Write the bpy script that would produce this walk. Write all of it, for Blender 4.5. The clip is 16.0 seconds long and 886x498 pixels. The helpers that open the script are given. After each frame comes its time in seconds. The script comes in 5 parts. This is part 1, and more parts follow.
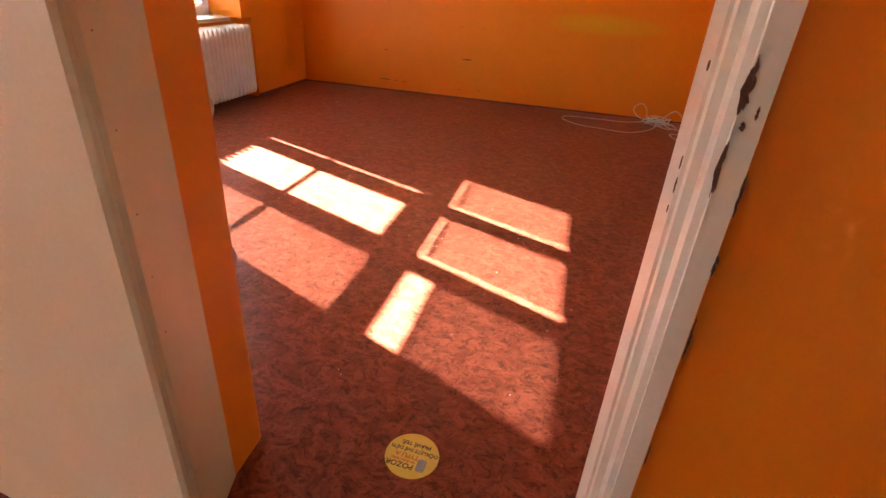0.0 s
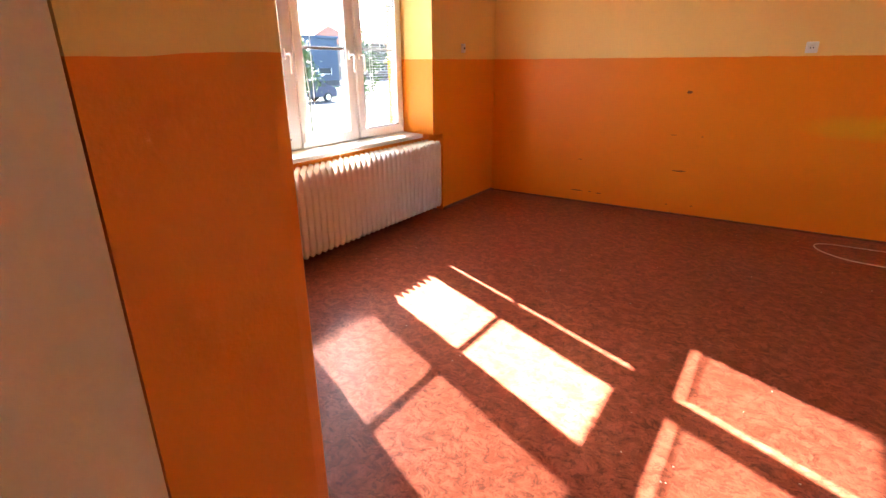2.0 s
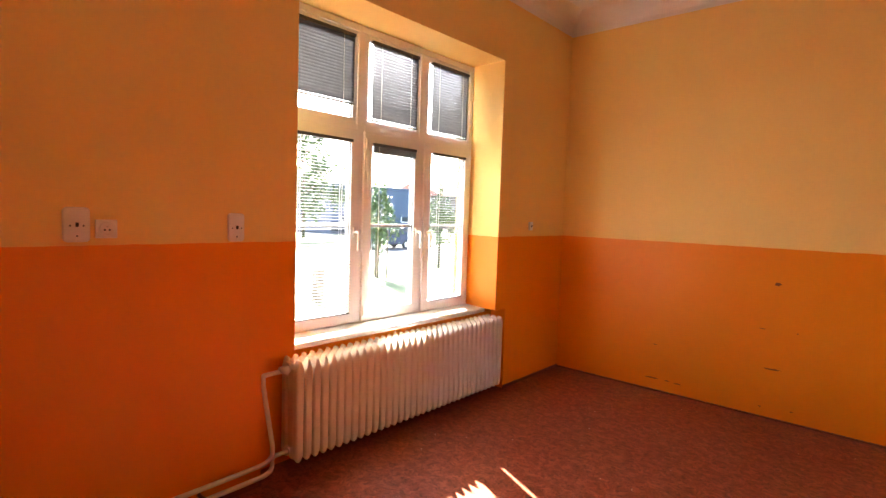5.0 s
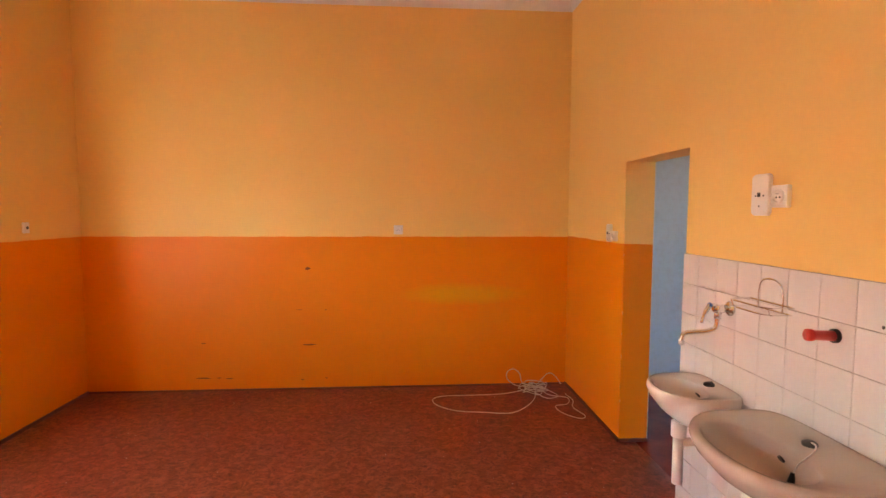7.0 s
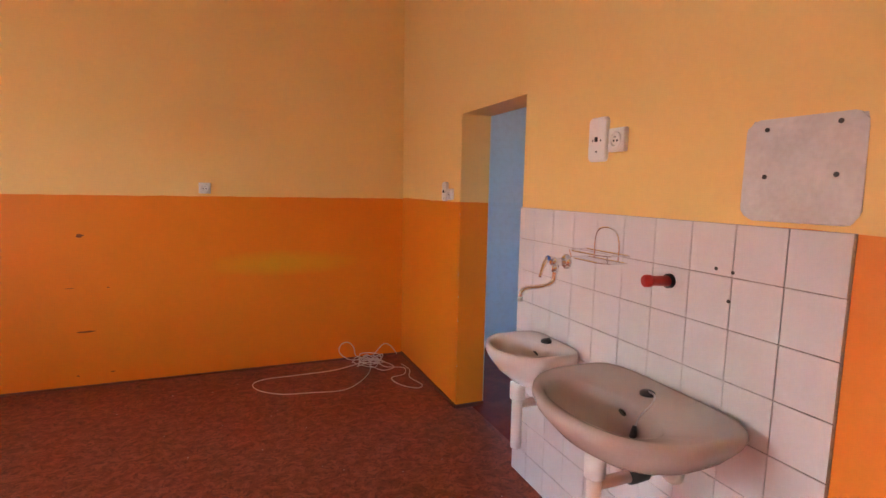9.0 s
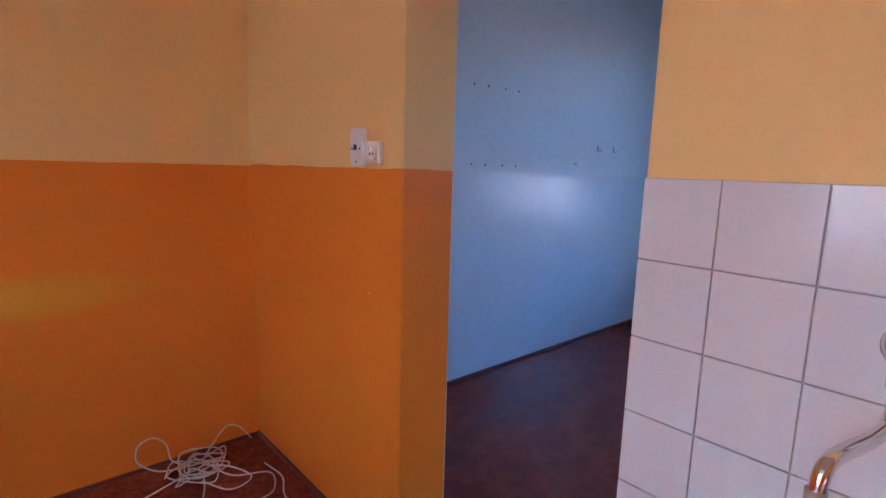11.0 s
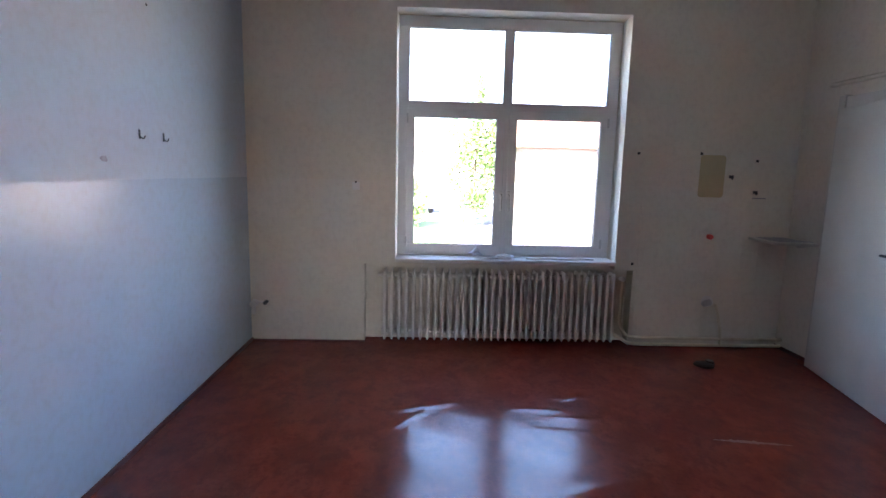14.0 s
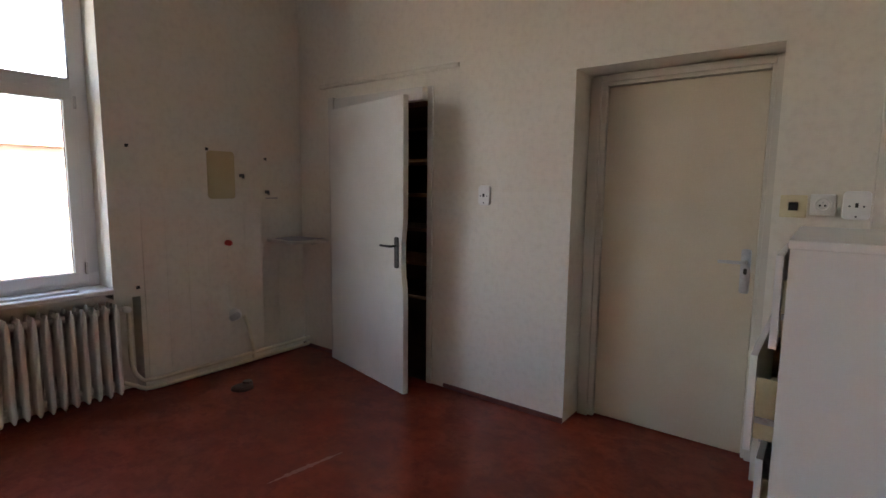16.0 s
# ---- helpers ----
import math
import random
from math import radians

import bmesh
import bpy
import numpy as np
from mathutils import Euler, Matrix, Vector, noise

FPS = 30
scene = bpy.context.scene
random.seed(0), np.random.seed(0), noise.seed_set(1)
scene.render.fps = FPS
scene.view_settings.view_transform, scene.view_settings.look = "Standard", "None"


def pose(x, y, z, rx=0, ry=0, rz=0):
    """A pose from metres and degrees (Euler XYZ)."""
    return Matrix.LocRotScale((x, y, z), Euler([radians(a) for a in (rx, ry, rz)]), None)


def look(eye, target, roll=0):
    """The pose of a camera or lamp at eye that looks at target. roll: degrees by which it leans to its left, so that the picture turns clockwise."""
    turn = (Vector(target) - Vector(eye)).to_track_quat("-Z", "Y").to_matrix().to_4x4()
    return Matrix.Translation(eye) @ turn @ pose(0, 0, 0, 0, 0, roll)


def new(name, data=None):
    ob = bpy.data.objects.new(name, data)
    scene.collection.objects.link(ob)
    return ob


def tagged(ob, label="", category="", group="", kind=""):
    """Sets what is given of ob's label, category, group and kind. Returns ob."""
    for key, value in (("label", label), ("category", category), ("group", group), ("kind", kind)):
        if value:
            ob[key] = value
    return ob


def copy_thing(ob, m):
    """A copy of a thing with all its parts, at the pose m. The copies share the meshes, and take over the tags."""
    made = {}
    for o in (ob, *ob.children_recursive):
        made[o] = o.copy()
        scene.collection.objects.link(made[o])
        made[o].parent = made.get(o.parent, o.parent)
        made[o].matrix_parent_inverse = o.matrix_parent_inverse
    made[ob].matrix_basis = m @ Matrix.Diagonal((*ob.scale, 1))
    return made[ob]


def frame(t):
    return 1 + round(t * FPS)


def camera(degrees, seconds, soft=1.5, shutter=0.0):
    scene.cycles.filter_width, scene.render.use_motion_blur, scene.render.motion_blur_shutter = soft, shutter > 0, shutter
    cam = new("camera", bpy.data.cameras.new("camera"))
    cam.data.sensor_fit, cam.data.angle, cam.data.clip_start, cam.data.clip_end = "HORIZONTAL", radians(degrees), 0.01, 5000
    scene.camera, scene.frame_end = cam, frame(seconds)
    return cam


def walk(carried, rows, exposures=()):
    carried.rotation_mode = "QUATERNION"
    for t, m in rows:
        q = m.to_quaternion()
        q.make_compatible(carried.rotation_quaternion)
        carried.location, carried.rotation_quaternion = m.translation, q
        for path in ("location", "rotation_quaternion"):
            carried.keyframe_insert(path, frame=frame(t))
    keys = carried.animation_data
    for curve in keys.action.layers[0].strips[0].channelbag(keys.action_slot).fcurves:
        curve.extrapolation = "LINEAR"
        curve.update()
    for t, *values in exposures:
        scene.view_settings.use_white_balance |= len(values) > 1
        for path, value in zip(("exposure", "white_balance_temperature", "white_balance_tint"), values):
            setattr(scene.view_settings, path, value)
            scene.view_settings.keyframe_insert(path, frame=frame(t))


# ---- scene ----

cam = camera(81.9, 16.0)
PATH = [
    (0, (3.113, -5.776, 1.217), (2.728, -4.057, 0.272), 3.9),
    (0.5, (3.009, -5.615, 1.243), (2.517, -3.918, 0.305), 2.4),
    (1, (2.912, -5.479, 1.311), (2.226, -3.806, 0.456), 1.2),
    (1.5, (2.793, -5.275, 1.343), (1.984, -3.606, 0.596), 0.9),
    (2, (2.7, -5.12, 1.368), (1.666, -3.55, 0.684), -0.4),
    (2.5, (2.658, -4.986, 1.402), (1.324, -3.614, 0.819), -0.8),
    (3, (2.666, -4.891, 1.445), (1.144, -3.685, 0.965), -1.0),
    (3.2, (2.659, -4.88, 1.462), (1.105, -3.693, 1.042), -0.5),
    (5.3, (2.628, -4.862, 1.602), (1.452, -3.247, 1.512), 1.8),
    (5.5, (2.633, -4.845, 1.582), (1.601, -3.133, 1.508), 1.6),
    (6, (2.688, -4.791, 1.573), (2.097, -2.882, 1.5), 0.6),
    (6.5, (2.772, -4.717, 1.615), (2.579, -2.729, 1.5), 0.6),
    (7, (2.837, -4.67, 1.629), (2.979, -2.68, 1.484), 0.2),
    (7.5, (2.872, -4.64, 1.615), (3.319, -2.697, 1.448), 0.8),
    (8, (2.895, -4.621, 1.598), (3.516, -2.729, 1.412), 1.3),
    (8.2, (2.908, -4.611, 1.581), (3.567, -2.733, 1.384), 1.2),
    (10.3, (3.186, -3.204, 1.419), (4.126, -1.464, 1.124), 1.6),
    (10.5, (3.241, -3.006, 1.435), (4.245, -1.303, 1.132), 1.6),
    (11, (3.378, -2.515, 1.419), (4.69, -1.039, 1.104), 1.6),
    (11.5, (3.556, -2.139, 1.408), (5.153, -0.979, 1.084), 1.5),
    (12, (3.789, -1.853, 1.428), (5.566, -1.004, 1.08), 1.4),
    (12.5, (3.995, -1.613, 1.429), (5.907, -1.137, 1.087), 1.9),
    (13, (4.166, -1.499, 1.456), (6.125, -1.282, 1.118), 0.6),
    (13.5, (4.286, -1.547, 1.461), (6.257, -1.420, 1.141), 1.0),
    (14, (4.423, -1.632, 1.448), (6.400, -1.700, 1.154), 1.4),
    (14.5, (4.576, -1.704, 1.415), (6.514, -2.120, 1.147), 1.8),
    (15, (4.765, -1.785, 1.405), (6.553, -2.650, 1.171), 0.6),
    (15.5, (4.903, -1.857, 1.401), (6.441, -3.115, 1.170), 0.5),
    (16, (5.038, -1.962, 1.404), (6.237, -3.544, 1.163), 0.6),
]
EXPOSURES = [(0.0, 5.0, 6900, 16), (1.5, 5.0, 6800, 13), (3.2, 4.9, 6900, 13), (5.3, 4.9, 7300, 14), (6.0, 4.85, 7200, 13), (7.0, 5.3, 7400, 12), (8.2, 5.2, 6800, 13), (10.5, 4.75, 5000, 16), (11.5, 4.85, 4800, 18), (12.0, 4.75, 4800, 19), (13.0, 4.95, 5600, 22), (13.5, 5.2, 6100, 21), (14.5, 5.25, 7100, 19), (16.0, 5.2, 8700, 24)]
walk(cam, [(t, look(eye, target, roll)) for t, eye, target, roll in PATH], EXPOSURES)

# ---- world and sun ----
SUN_WAY = Vector((1.275, -0.57, -1.0))
world = bpy.data.worlds.new("sky")
scene.world = world
world.use_nodes = True
wn = world.node_tree
sky = wn.nodes.new("ShaderNodeTexSky")
sky.sky_type, sky.sun_disc, sky.dust_density, sky.ozone_density = "NISHITA", False, 2.0, 3.0
sky.sun_elevation, sky.sun_rotation = math.atan2(1.0, math.hypot(1.275, 0.57)), math.atan2(-1.275, 0.57)
wn.nodes["Background"].inputs["Strength"].default_value = 0.10
wn.links.new(sky.outputs[0], wn.nodes["Background"].inputs["Color"])
sun = new("sun", bpy.data.lights.new("sun", "SUN"))
sun.data.energy, sun.data.angle, sun.data.color = 5.0, radians(0.55), (1.0, 0.97, 0.93)
sun.matrix_world = look((-20, 10, 20), Vector((-20, 10, 20)) + SUN_WAY)


# ---- materials ----
class Net:
    """A material's node tree, with short calls for the nodes used here."""

    def __init__(self, name):
        self.mat = bpy.data.materials.new(name)
        self.mat.use_nodes = True
        self.tree = self.mat.node_tree
        self.shader = self.tree.nodes["Principled BSDF"]
        self.coords = self.tree.nodes.new("ShaderNodeNewGeometry").outputs["Position"]

    def node(self, kind, **sockets):
        n = self.tree.nodes.new(kind)
        for key, value in sockets.items():
            self.put(n.inputs[key.replace("_", " ")], value)
        return n

    def put(self, socket, value):
        if isinstance(value, bpy.types.NodeSocket):
            self.tree.links.new(value, socket)
        elif isinstance(value, tuple) and len(value) == 3 and socket.type == "RGBA":
            socket.default_value = (*value, 1)
        else:
            socket.default_value = value

    def noise(self, scale, detail=4.0, rough=0.55, where=None):
        return self.node("ShaderNodeTexNoise", Vector=where or self.coords, Scale=scale, Detail=detail, Roughness=rough).outputs["Fac"]

    def ramp(self, fac, lo, hi):
        n = self.node("ShaderNodeMapRange", Value=fac)
        n.inputs["From Min"].default_value, n.inputs["From Max"].default_value = lo, hi
        return n.outputs[0]

    def mix(self, fac, a, b, kind="MIX"):
        n = self.tree.nodes.new("ShaderNodeMix")
        n.data_type, n.blend_type = "RGBA", kind
        self.put(n.inputs[0], fac), self.put(n.inputs[6], a), self.put(n.inputs[7], b)
        return n.outputs[2]

    def math(self, op, a, b=0.0):
        n = self.tree.nodes.new("ShaderNodeMath")
        n.operation = op
        self.put(n.inputs[0], a), self.put(n.inputs[1], b)
        return n.outputs[0]

    def axis(self, name, where=None):
        return self.node("ShaderNodeSeparateXYZ", Vector=where or self.coords).outputs[name]

    def finish(self, colour, rough=0.5, bump=None, strength=0.2, distance=0.01, **more):
        self.put(self.shader.inputs["Base Color"], colour)
        self.put(self.shader.inputs["Roughness"], rough)
        for key, value in more.items():
            self.put(self.shader.inputs[key.replace("_", " ")], value)
        if bump is not None:
            b = self.node("ShaderNodeBump", Height=bump, Strength=strength, Distance=distance)
            self.put(self.shader.inputs["Normal"], b.outputs[0])
        return self.mat


def plain(name, a, b, scale=8.0, rough=0.5, strength=0.1, fine=120.0, **more):
    """A surface of two near colours, mottled coarsely, with a fine relief."""
    n = Net(name)
    fac = n.math("ADD", n.math("MULTIPLY", n.noise(scale), 0.7), n.math("MULTIPLY", n.noise(fine, 2), 0.3))
    roughness = n.math("ADD", n.math("MULTIPLY", n.noise(scale * 2.3), 0.2), rough - 0.1)
    return n.finish(n.mix(n.ramp(fac, 0.35, 0.65), a, b), roughness, n.noise(fine, 3), strength, 0.004, **more)


def orange_wall(name, bare=False, yellow_patch=False, line=1.403):
    """Yellow paint above an orange dado, by height, with a hand-drawn line between them."""
    n = Net(name)
    z = n.math("ADD", n.axis("Z"), n.math("MULTIPLY", n.math("SUBTRACT", n.noise(5.0, 3), 0.5), 0.016))
    low = n.math("LESS_THAN", z, line)
    blotch, grain = n.ramp(n.noise(1.6, 5), 0.3, 0.7), n.ramp(n.noise(38.0, 3), 0.3, 0.7)
    orange = n.mix(n.math("MULTIPLY", blotch, 0.6), (0.82, 0.222, 0.005), (0.86, 0.262, 0.009))
    yellow = n.mix(n.math("MULTIPLY", blotch, 0.6), (0.86, 0.575, 0.185), (0.88, 0.61, 0.225))
    colour = n.mix(n.math("MULTIPLY", grain, 0.04), n.mix(low, yellow, orange), (0.45, 0.16, 0.02))
    # A wide, soft-edged oval of yellower colour on the dado.
    if yellow_patch:
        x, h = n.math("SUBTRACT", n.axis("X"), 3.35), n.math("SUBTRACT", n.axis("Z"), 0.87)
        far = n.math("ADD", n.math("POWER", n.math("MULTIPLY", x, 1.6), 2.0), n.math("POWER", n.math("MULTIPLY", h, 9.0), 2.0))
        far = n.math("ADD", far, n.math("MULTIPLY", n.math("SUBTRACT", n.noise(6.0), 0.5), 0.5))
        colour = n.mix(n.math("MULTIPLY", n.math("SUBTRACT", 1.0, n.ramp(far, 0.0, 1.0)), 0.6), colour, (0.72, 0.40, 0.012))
    if bare:
        y = n.math("ADD", n.axis("Y"), n.math("MULTIPLY", n.math("SUBTRACT", n.noise(4.0, 5), 0.5), 0.14))
        colour = n.mix(n.math("LESS_THAN", y, -3.725), colour, n.mix(grain, (0.66, 0.66, 0.66), (0.72, 0.72, 0.72)))
    rough = n.math("SUBTRACT", 0.62, n.math("MULTIPLY", low, 0.16))
    relief = n.math("ADD", n.noise(150.0, 3), n.math("MULTIPLY", n.noise(9.0, 3), 1.2))
    return n.finish(colour, rough, relief, 0.10, 0.005, Specular_IOR_Level=0.3)


def cream_wall(name, shine=False):
    """Old cream paint; the lower part is oil paint with some shine."""
    n = Net(name)
    low = n.math("LESS_THAN", n.math("ADD", n.axis("Z"), n.math("MULTIPLY", n.noise(7.0), 0.012)), 1.385)
    blotch = n.ramp(n.noise(1.3, 6), 0.3, 0.7)
    up = n.mix(blotch, (0.71, 0.66, 0.56), (0.77, 0.72, 0.62))
    down = n.mix(blotch, (0.73, 0.68, 0.59), (0.78, 0.73, 0.64))
    if shine:
        up = n.mix(blotch, (0.54, 0.595, 0.63), (0.59, 0.645, 0.68))
        # The lower paint is made bluer to carry the sky's blue light.
        down = n.mix(blotch, (0.52, 0.60, 0.66), (0.57, 0.65, 0.71))
    colour = n.mix(n.math("MULTIPLY", n.ramp(n.noise(26.0, 4), 0.45, 0.75), 0.18), n.mix(low, up, down), (0.42, 0.36, 0.28))
    rough = n.math("SUBTRACT", 0.65, n.math("MULTIPLY", low, 0.42 if shine else 0.2))
    relief = n.math("ADD", n.noise(110.0, 3), n.math("MULTIPLY", n.noise(6.0, 3), 1.5))
    return n.finish(colour, rough, relief, 0.08, 0.005, Specular_IOR_Level=0.28)


def lino(name, colours, cloud, rough, gloss):
    """Mottled linoleum."""
    n = Net(name)
    a, b, c = colours
    stretched = n.node("ShaderNodeMapping", Vector=n.coords)
    stretched.inputs["Scale"].default_value = (1.0, 1.15, 1.0)
    warp = n.mix(0.12, stretched.outputs[0], n.node("ShaderNodeTexNoise", Vector=n.coords, Scale=cloud * 0.5).outputs["Color"])
    one = n.ramp(n.noise(cloud, 6, 0.72, warp), 0.42, 0.60)
    two = n.ramp(n.noise(cloud * 2.2, 5, 0.7, warp), 0.50, 0.62)
    specks = n.ramp(n.noise(cloud * 6.5, 2, 0.5), 0.56, 0.66)
    colour = n.mix(n.math("MULTIPLY", two, 0.7), n.mix(one, a, b), c)
    colour = n.mix(n.math("MULTIPLY", specks, 0.35), colour, c)
    wear = n.ramp(n.noise(1.1, 6), 0.35, 0.7)
    roughness = n.math("ADD", rough, n.math("MULTIPLY", n.math("SUBTRACT", wear, 0.5), 0.1))
    relief = n.math("MULTIPLY", n.noise(90.0, 2), 0.25)
    strength, distance = 0.05, 0.004
    return n.finish(colour, roughness, relief, strength, distance, Specular_IOR_Level=gloss)


M = {}
M["wall_orange"] = orange_wall("orange_wall_paint")
M["wall_yellow_patch"] = orange_wall("orange_wall_paint_yellow_patch", yellow_patch=True)
M["wall_door_side"] = orange_wall("orange_wall_paint_by_door", line=1.374)
M["wall_bare"] = orange_wall("orange_wall_paint_bare", bare=True, line=1.410)
M["wall_cream"] = cream_wall("cream_wall_paint")
M["wall_oil"] = cream_wall("cream_oil_paint", shine=True)
M["ceiling"] = plain("ceiling_paint", (0.74, 0.72, 0.69), (0.80, 0.78, 0.75), 2.0, 0.8, 0.15)
M["floor_a"] = lino("red_marbled_linoleum", ((0.21, 0.050, 0.026), (0.345, 0.094, 0.054), (0.080, 0.019, 0.011)), 19.0, 0.33, 0.15)
M["floor_b"] = lino("worn_red_linoleum", ((0.20, 0.036, 0.020), (0.25, 0.050, 0.028), (0.15, 0.028, 0.018)), 5.0, 0.20, 0.26)
M["skirting"] = plain("dark_red_skirting", (0.13, 0.030, 0.02), (0.18, 0.042, 0.03), 6, 0.45)
M["door_paint"] = plain("beige_door_paint", (0.60, 0.50, 0.36), (0.66, 0.56, 0.42), 2.5, 0.42, 0.12)
M["frame_paint"] = plain("white_gloss_frame_paint", (0.70, 0.66, 0.58), (0.76, 0.73, 0.66), 4, 0.32, 0.2, 60)
M["chipped"] = plain("bare_rusty_chip", (0.05, 0.022, 0.014), (0.11, 0.045, 0.025), 90, 0.8, 0.5, 300)
M["pvc"] = plain("white_window_plastic", (0.76, 0.76, 0.75), (0.80, 0.80, 0.79), 3, 0.32, 0.03)
M["pvc_grey"] = plain("dark_gasket_rubber", (0.03, 0.03, 0.03), (0.05, 0.05, 0.05), 30, 0.6)
M["slat"] = plain("slate_grey_blind_metal", (0.045, 0.048, 0.055), (0.065, 0.069, 0.078), 20, 0.4, 0.02)
M["sill"] = plain("white_sill_paint", (0.72, 0.70, 0.66), (0.78, 0.76, 0.73), 6, 0.4, 0.15)
M["radiator"] = plain("cream_radiator_enamel", (0.72, 0.68, 0.60), (0.78, 0.75, 0.68), 7, 0.38, 0.12, 70)
M["radiator_old"] = plain("old_white_radiator_paint", (0.74, 0.71, 0.66), (0.79, 0.77, 0.72), 7, 0.45, 0.04, 60)
M["pipe"] = plain("cream_pipe_paint", (0.68, 0.60, 0.46), (0.74, 0.68, 0.55), 12, 0.4, 0.15)
M["tile"] = plain("white_glazed_tile", (0.64, 0.62, 0.62), (0.69, 0.67, 0.67), 5, 0.09, 0.02)
M["grout"] = plain("grey_grout", (0.44, 0.38, 0.33), (0.54, 0.48, 0.42), 25, 0.9, 0.4)
M["china"] = plain("white_sanitary_china", (0.62, 0.58, 0.54), (0.67, 0.63, 0.59), 3, 0.14, 0.01)
M["china_beige"] = plain("beige_sanitary_china", (0.42, 0.365, 0.33), (0.46, 0.405, 0.365), 3, 0.16, 0.01)
M["chrome"] = plain("chrome", (0.72, 0.72, 0.72), (0.80, 0.80, 0.80), 30, 0.16, 0.02, Metallic=1.0)
M["steel"] = plain("brushed_steel", (0.50, 0.50, 0.50), (0.60, 0.60, 0.60), 60, 0.36, 0.05, Metallic=1.0)
M["black"] = plain("black_plastic", (0.018, 0.018, 0.018), (0.03, 0.03, 0.03), 30, 0.4)
M["white_plastic"] = plain("white_plastic", (0.76, 0.75, 0.72), (0.80, 0.79, 0.76), 15, 0.35, 0.02)
M["yellow_plastic"] = plain("yellowed_plastic", (0.66, 0.56, 0.34), (0.72, 0.62, 0.40), 15, 0.4, 0.02)
M["red_plastic"] = plain("red_plastic_pipe", (0.52, 0.025, 0.018), (0.60, 0.04, 0.025), 20, 0.4, 0.05)
M["grey_plastic"] = plain("dark_grey_plastic", (0.06, 0.065, 0.07), (0.09, 0.095, 0.10), 20, 0.45)
M["cable"] = plain("white_cable", (0.70, 0.67, 0.60), (0.76, 0.73, 0.67), 30, 0.5)
M["plaster"] = plain("bare_grey_plaster", (0.54, 0.51, 0.48), (0.68, 0.66, 0.63), 5, 0.85, 0.4, 60)
M["beige_patch"] = plain("unpainted_beige_rectangle", (0.52, 0.42, 0.24), (0.57, 0.47, 0.28), 6, 0.6)
M["scuff"] = plain("dark_scuff", (0.16, 0.04, 0.01), (0.28, 0.08, 0.015), 60, 0.8)
M["old_white"] = plain("old_white_door_paint", (0.56, 0.53, 0.47), (0.66, 0.63, 0.57), 2, 0.45, 0.2)
M["scrape"] = plain("pale_scrape", (0.21, 0.05, 0.03), (0.27, 0.085, 0.06), 60, 0.4)
M["frame_cream"] = plain("aged_cream_frame_paint", (0.55, 0.50, 0.42), (0.62, 0.57, 0.48), 3, 0.45, 0.2)
M["cupboard_dark"] = plain("dark_closet_lining", (0.06, 0.03, 0.018), (0.10, 0.05, 0.03), 6, 0.7)
M["shelf_wood"] = plain("closet_shelf_wood", (0.24, 0.12, 0.06), (0.32, 0.17, 0.09), 8, 0.6)
M["laminate"] = plain("white_laminate", (0.66, 0.65, 0.62), (0.70, 0.69, 0.66), 2, 0.4, 0.03)
M["paper"] = plain("printed_paper", (0.04, 0.04, 0.038), (0.20, 0.19, 0.175), 45, 0.7)
M["film"] = plain("milky_plastic_bag", (0.70, 0.72, 0.75), (0.80, 0.81, 0.83), 30, 0.3, 0.2, Alpha=0.75)
M["blue_dot"] = plain("blue_plastic", (0.02, 0.09, 0.35), (0.03, 0.11, 0.40), 40, 0.35)
M["sticker"] = plain("yellow_sticker", (0.80, 0.62, 0.10), (0.84, 0.68, 0.15), 20, 0.4)
M["ink"] = plain("black_ink", (0.02, 0.02, 0.02), (0.04, 0.03, 0.03), 20, 0.5)
M["ink_red"] = plain("orange_ink", (0.62, 0.17, 0.03), (0.66, 0.20, 0.04), 20, 0.5)
M["ink_grey"] = plain("grey_ink", (0.30, 0.28, 0.30), (0.42, 0.40, 0.42), 40, 0.5)
M["rail"] = plain("galvanised_rail", (0.22, 0.23, 0.24), (0.30, 0.31, 0.32), 30, 0.5)
M["render_out"] = plain("outside_render", (0.55, 0.50, 0.40), (0.62, 0.57, 0.47), 3, 0.9, 0.3)
M["grass"] = plain("lawn", (0.022, 0.05, 0.009), (0.045, 0.08, 0.016), 3, 0.9, 0.6, 30)
M["concrete"] = plain("pale_concrete", (0.065, 0.064, 0.063), (0.095, 0.093, 0.09), 0.8, 0.9, 0.3, 20)
M["asphalt"] = plain("asphalt", (0.05, 0.05, 0.05), (0.08, 0.08, 0.08), 2, 0.9, 0.4, 60)
M["bark"] = plain("bark", (0.10, 0.07, 0.045), (0.18, 0.13, 0.09), 12, 0.9, 0.6, 60)
M["leaf"] = plain("green_leaf", (0.045, 0.085, 0.018), (0.085, 0.135, 0.03), 2.5, 0.5, 0.1, 30)
M["leaf_dark"] = plain("dark_green_leaf", (0.035, 0.07, 0.02), (0.07, 0.12, 0.03), 2.5, 0.5, 0.1, 30)
M["cladding"] = plain("slate_blue_cladding", (0.05, 0.07, 0.12), (0.07, 0.095, 0.15), 0.5, 0.5)
M["facade"] = plain("pale_facade_render", (0.16, 0.135, 0.12), (0.20, 0.17, 0.15), 0.6, 0.9, 0.2, 20)
M["roof"] = plain("clay_roof", (0.30, 0.13, 0.09), (0.38, 0.18, 0.13), 1.5, 0.8, 0.5, 12)
M["dark_glass"] = plain("dark_window_glass", (0.03, 0.04, 0.05), (0.05, 0.06, 0.07), 1, 0.08, 0.01)
M["car_white"] = plain("white_car_paint", (0.70, 0.70, 0.70), (0.74, 0.74, 0.74), 3, 0.2, 0.01)
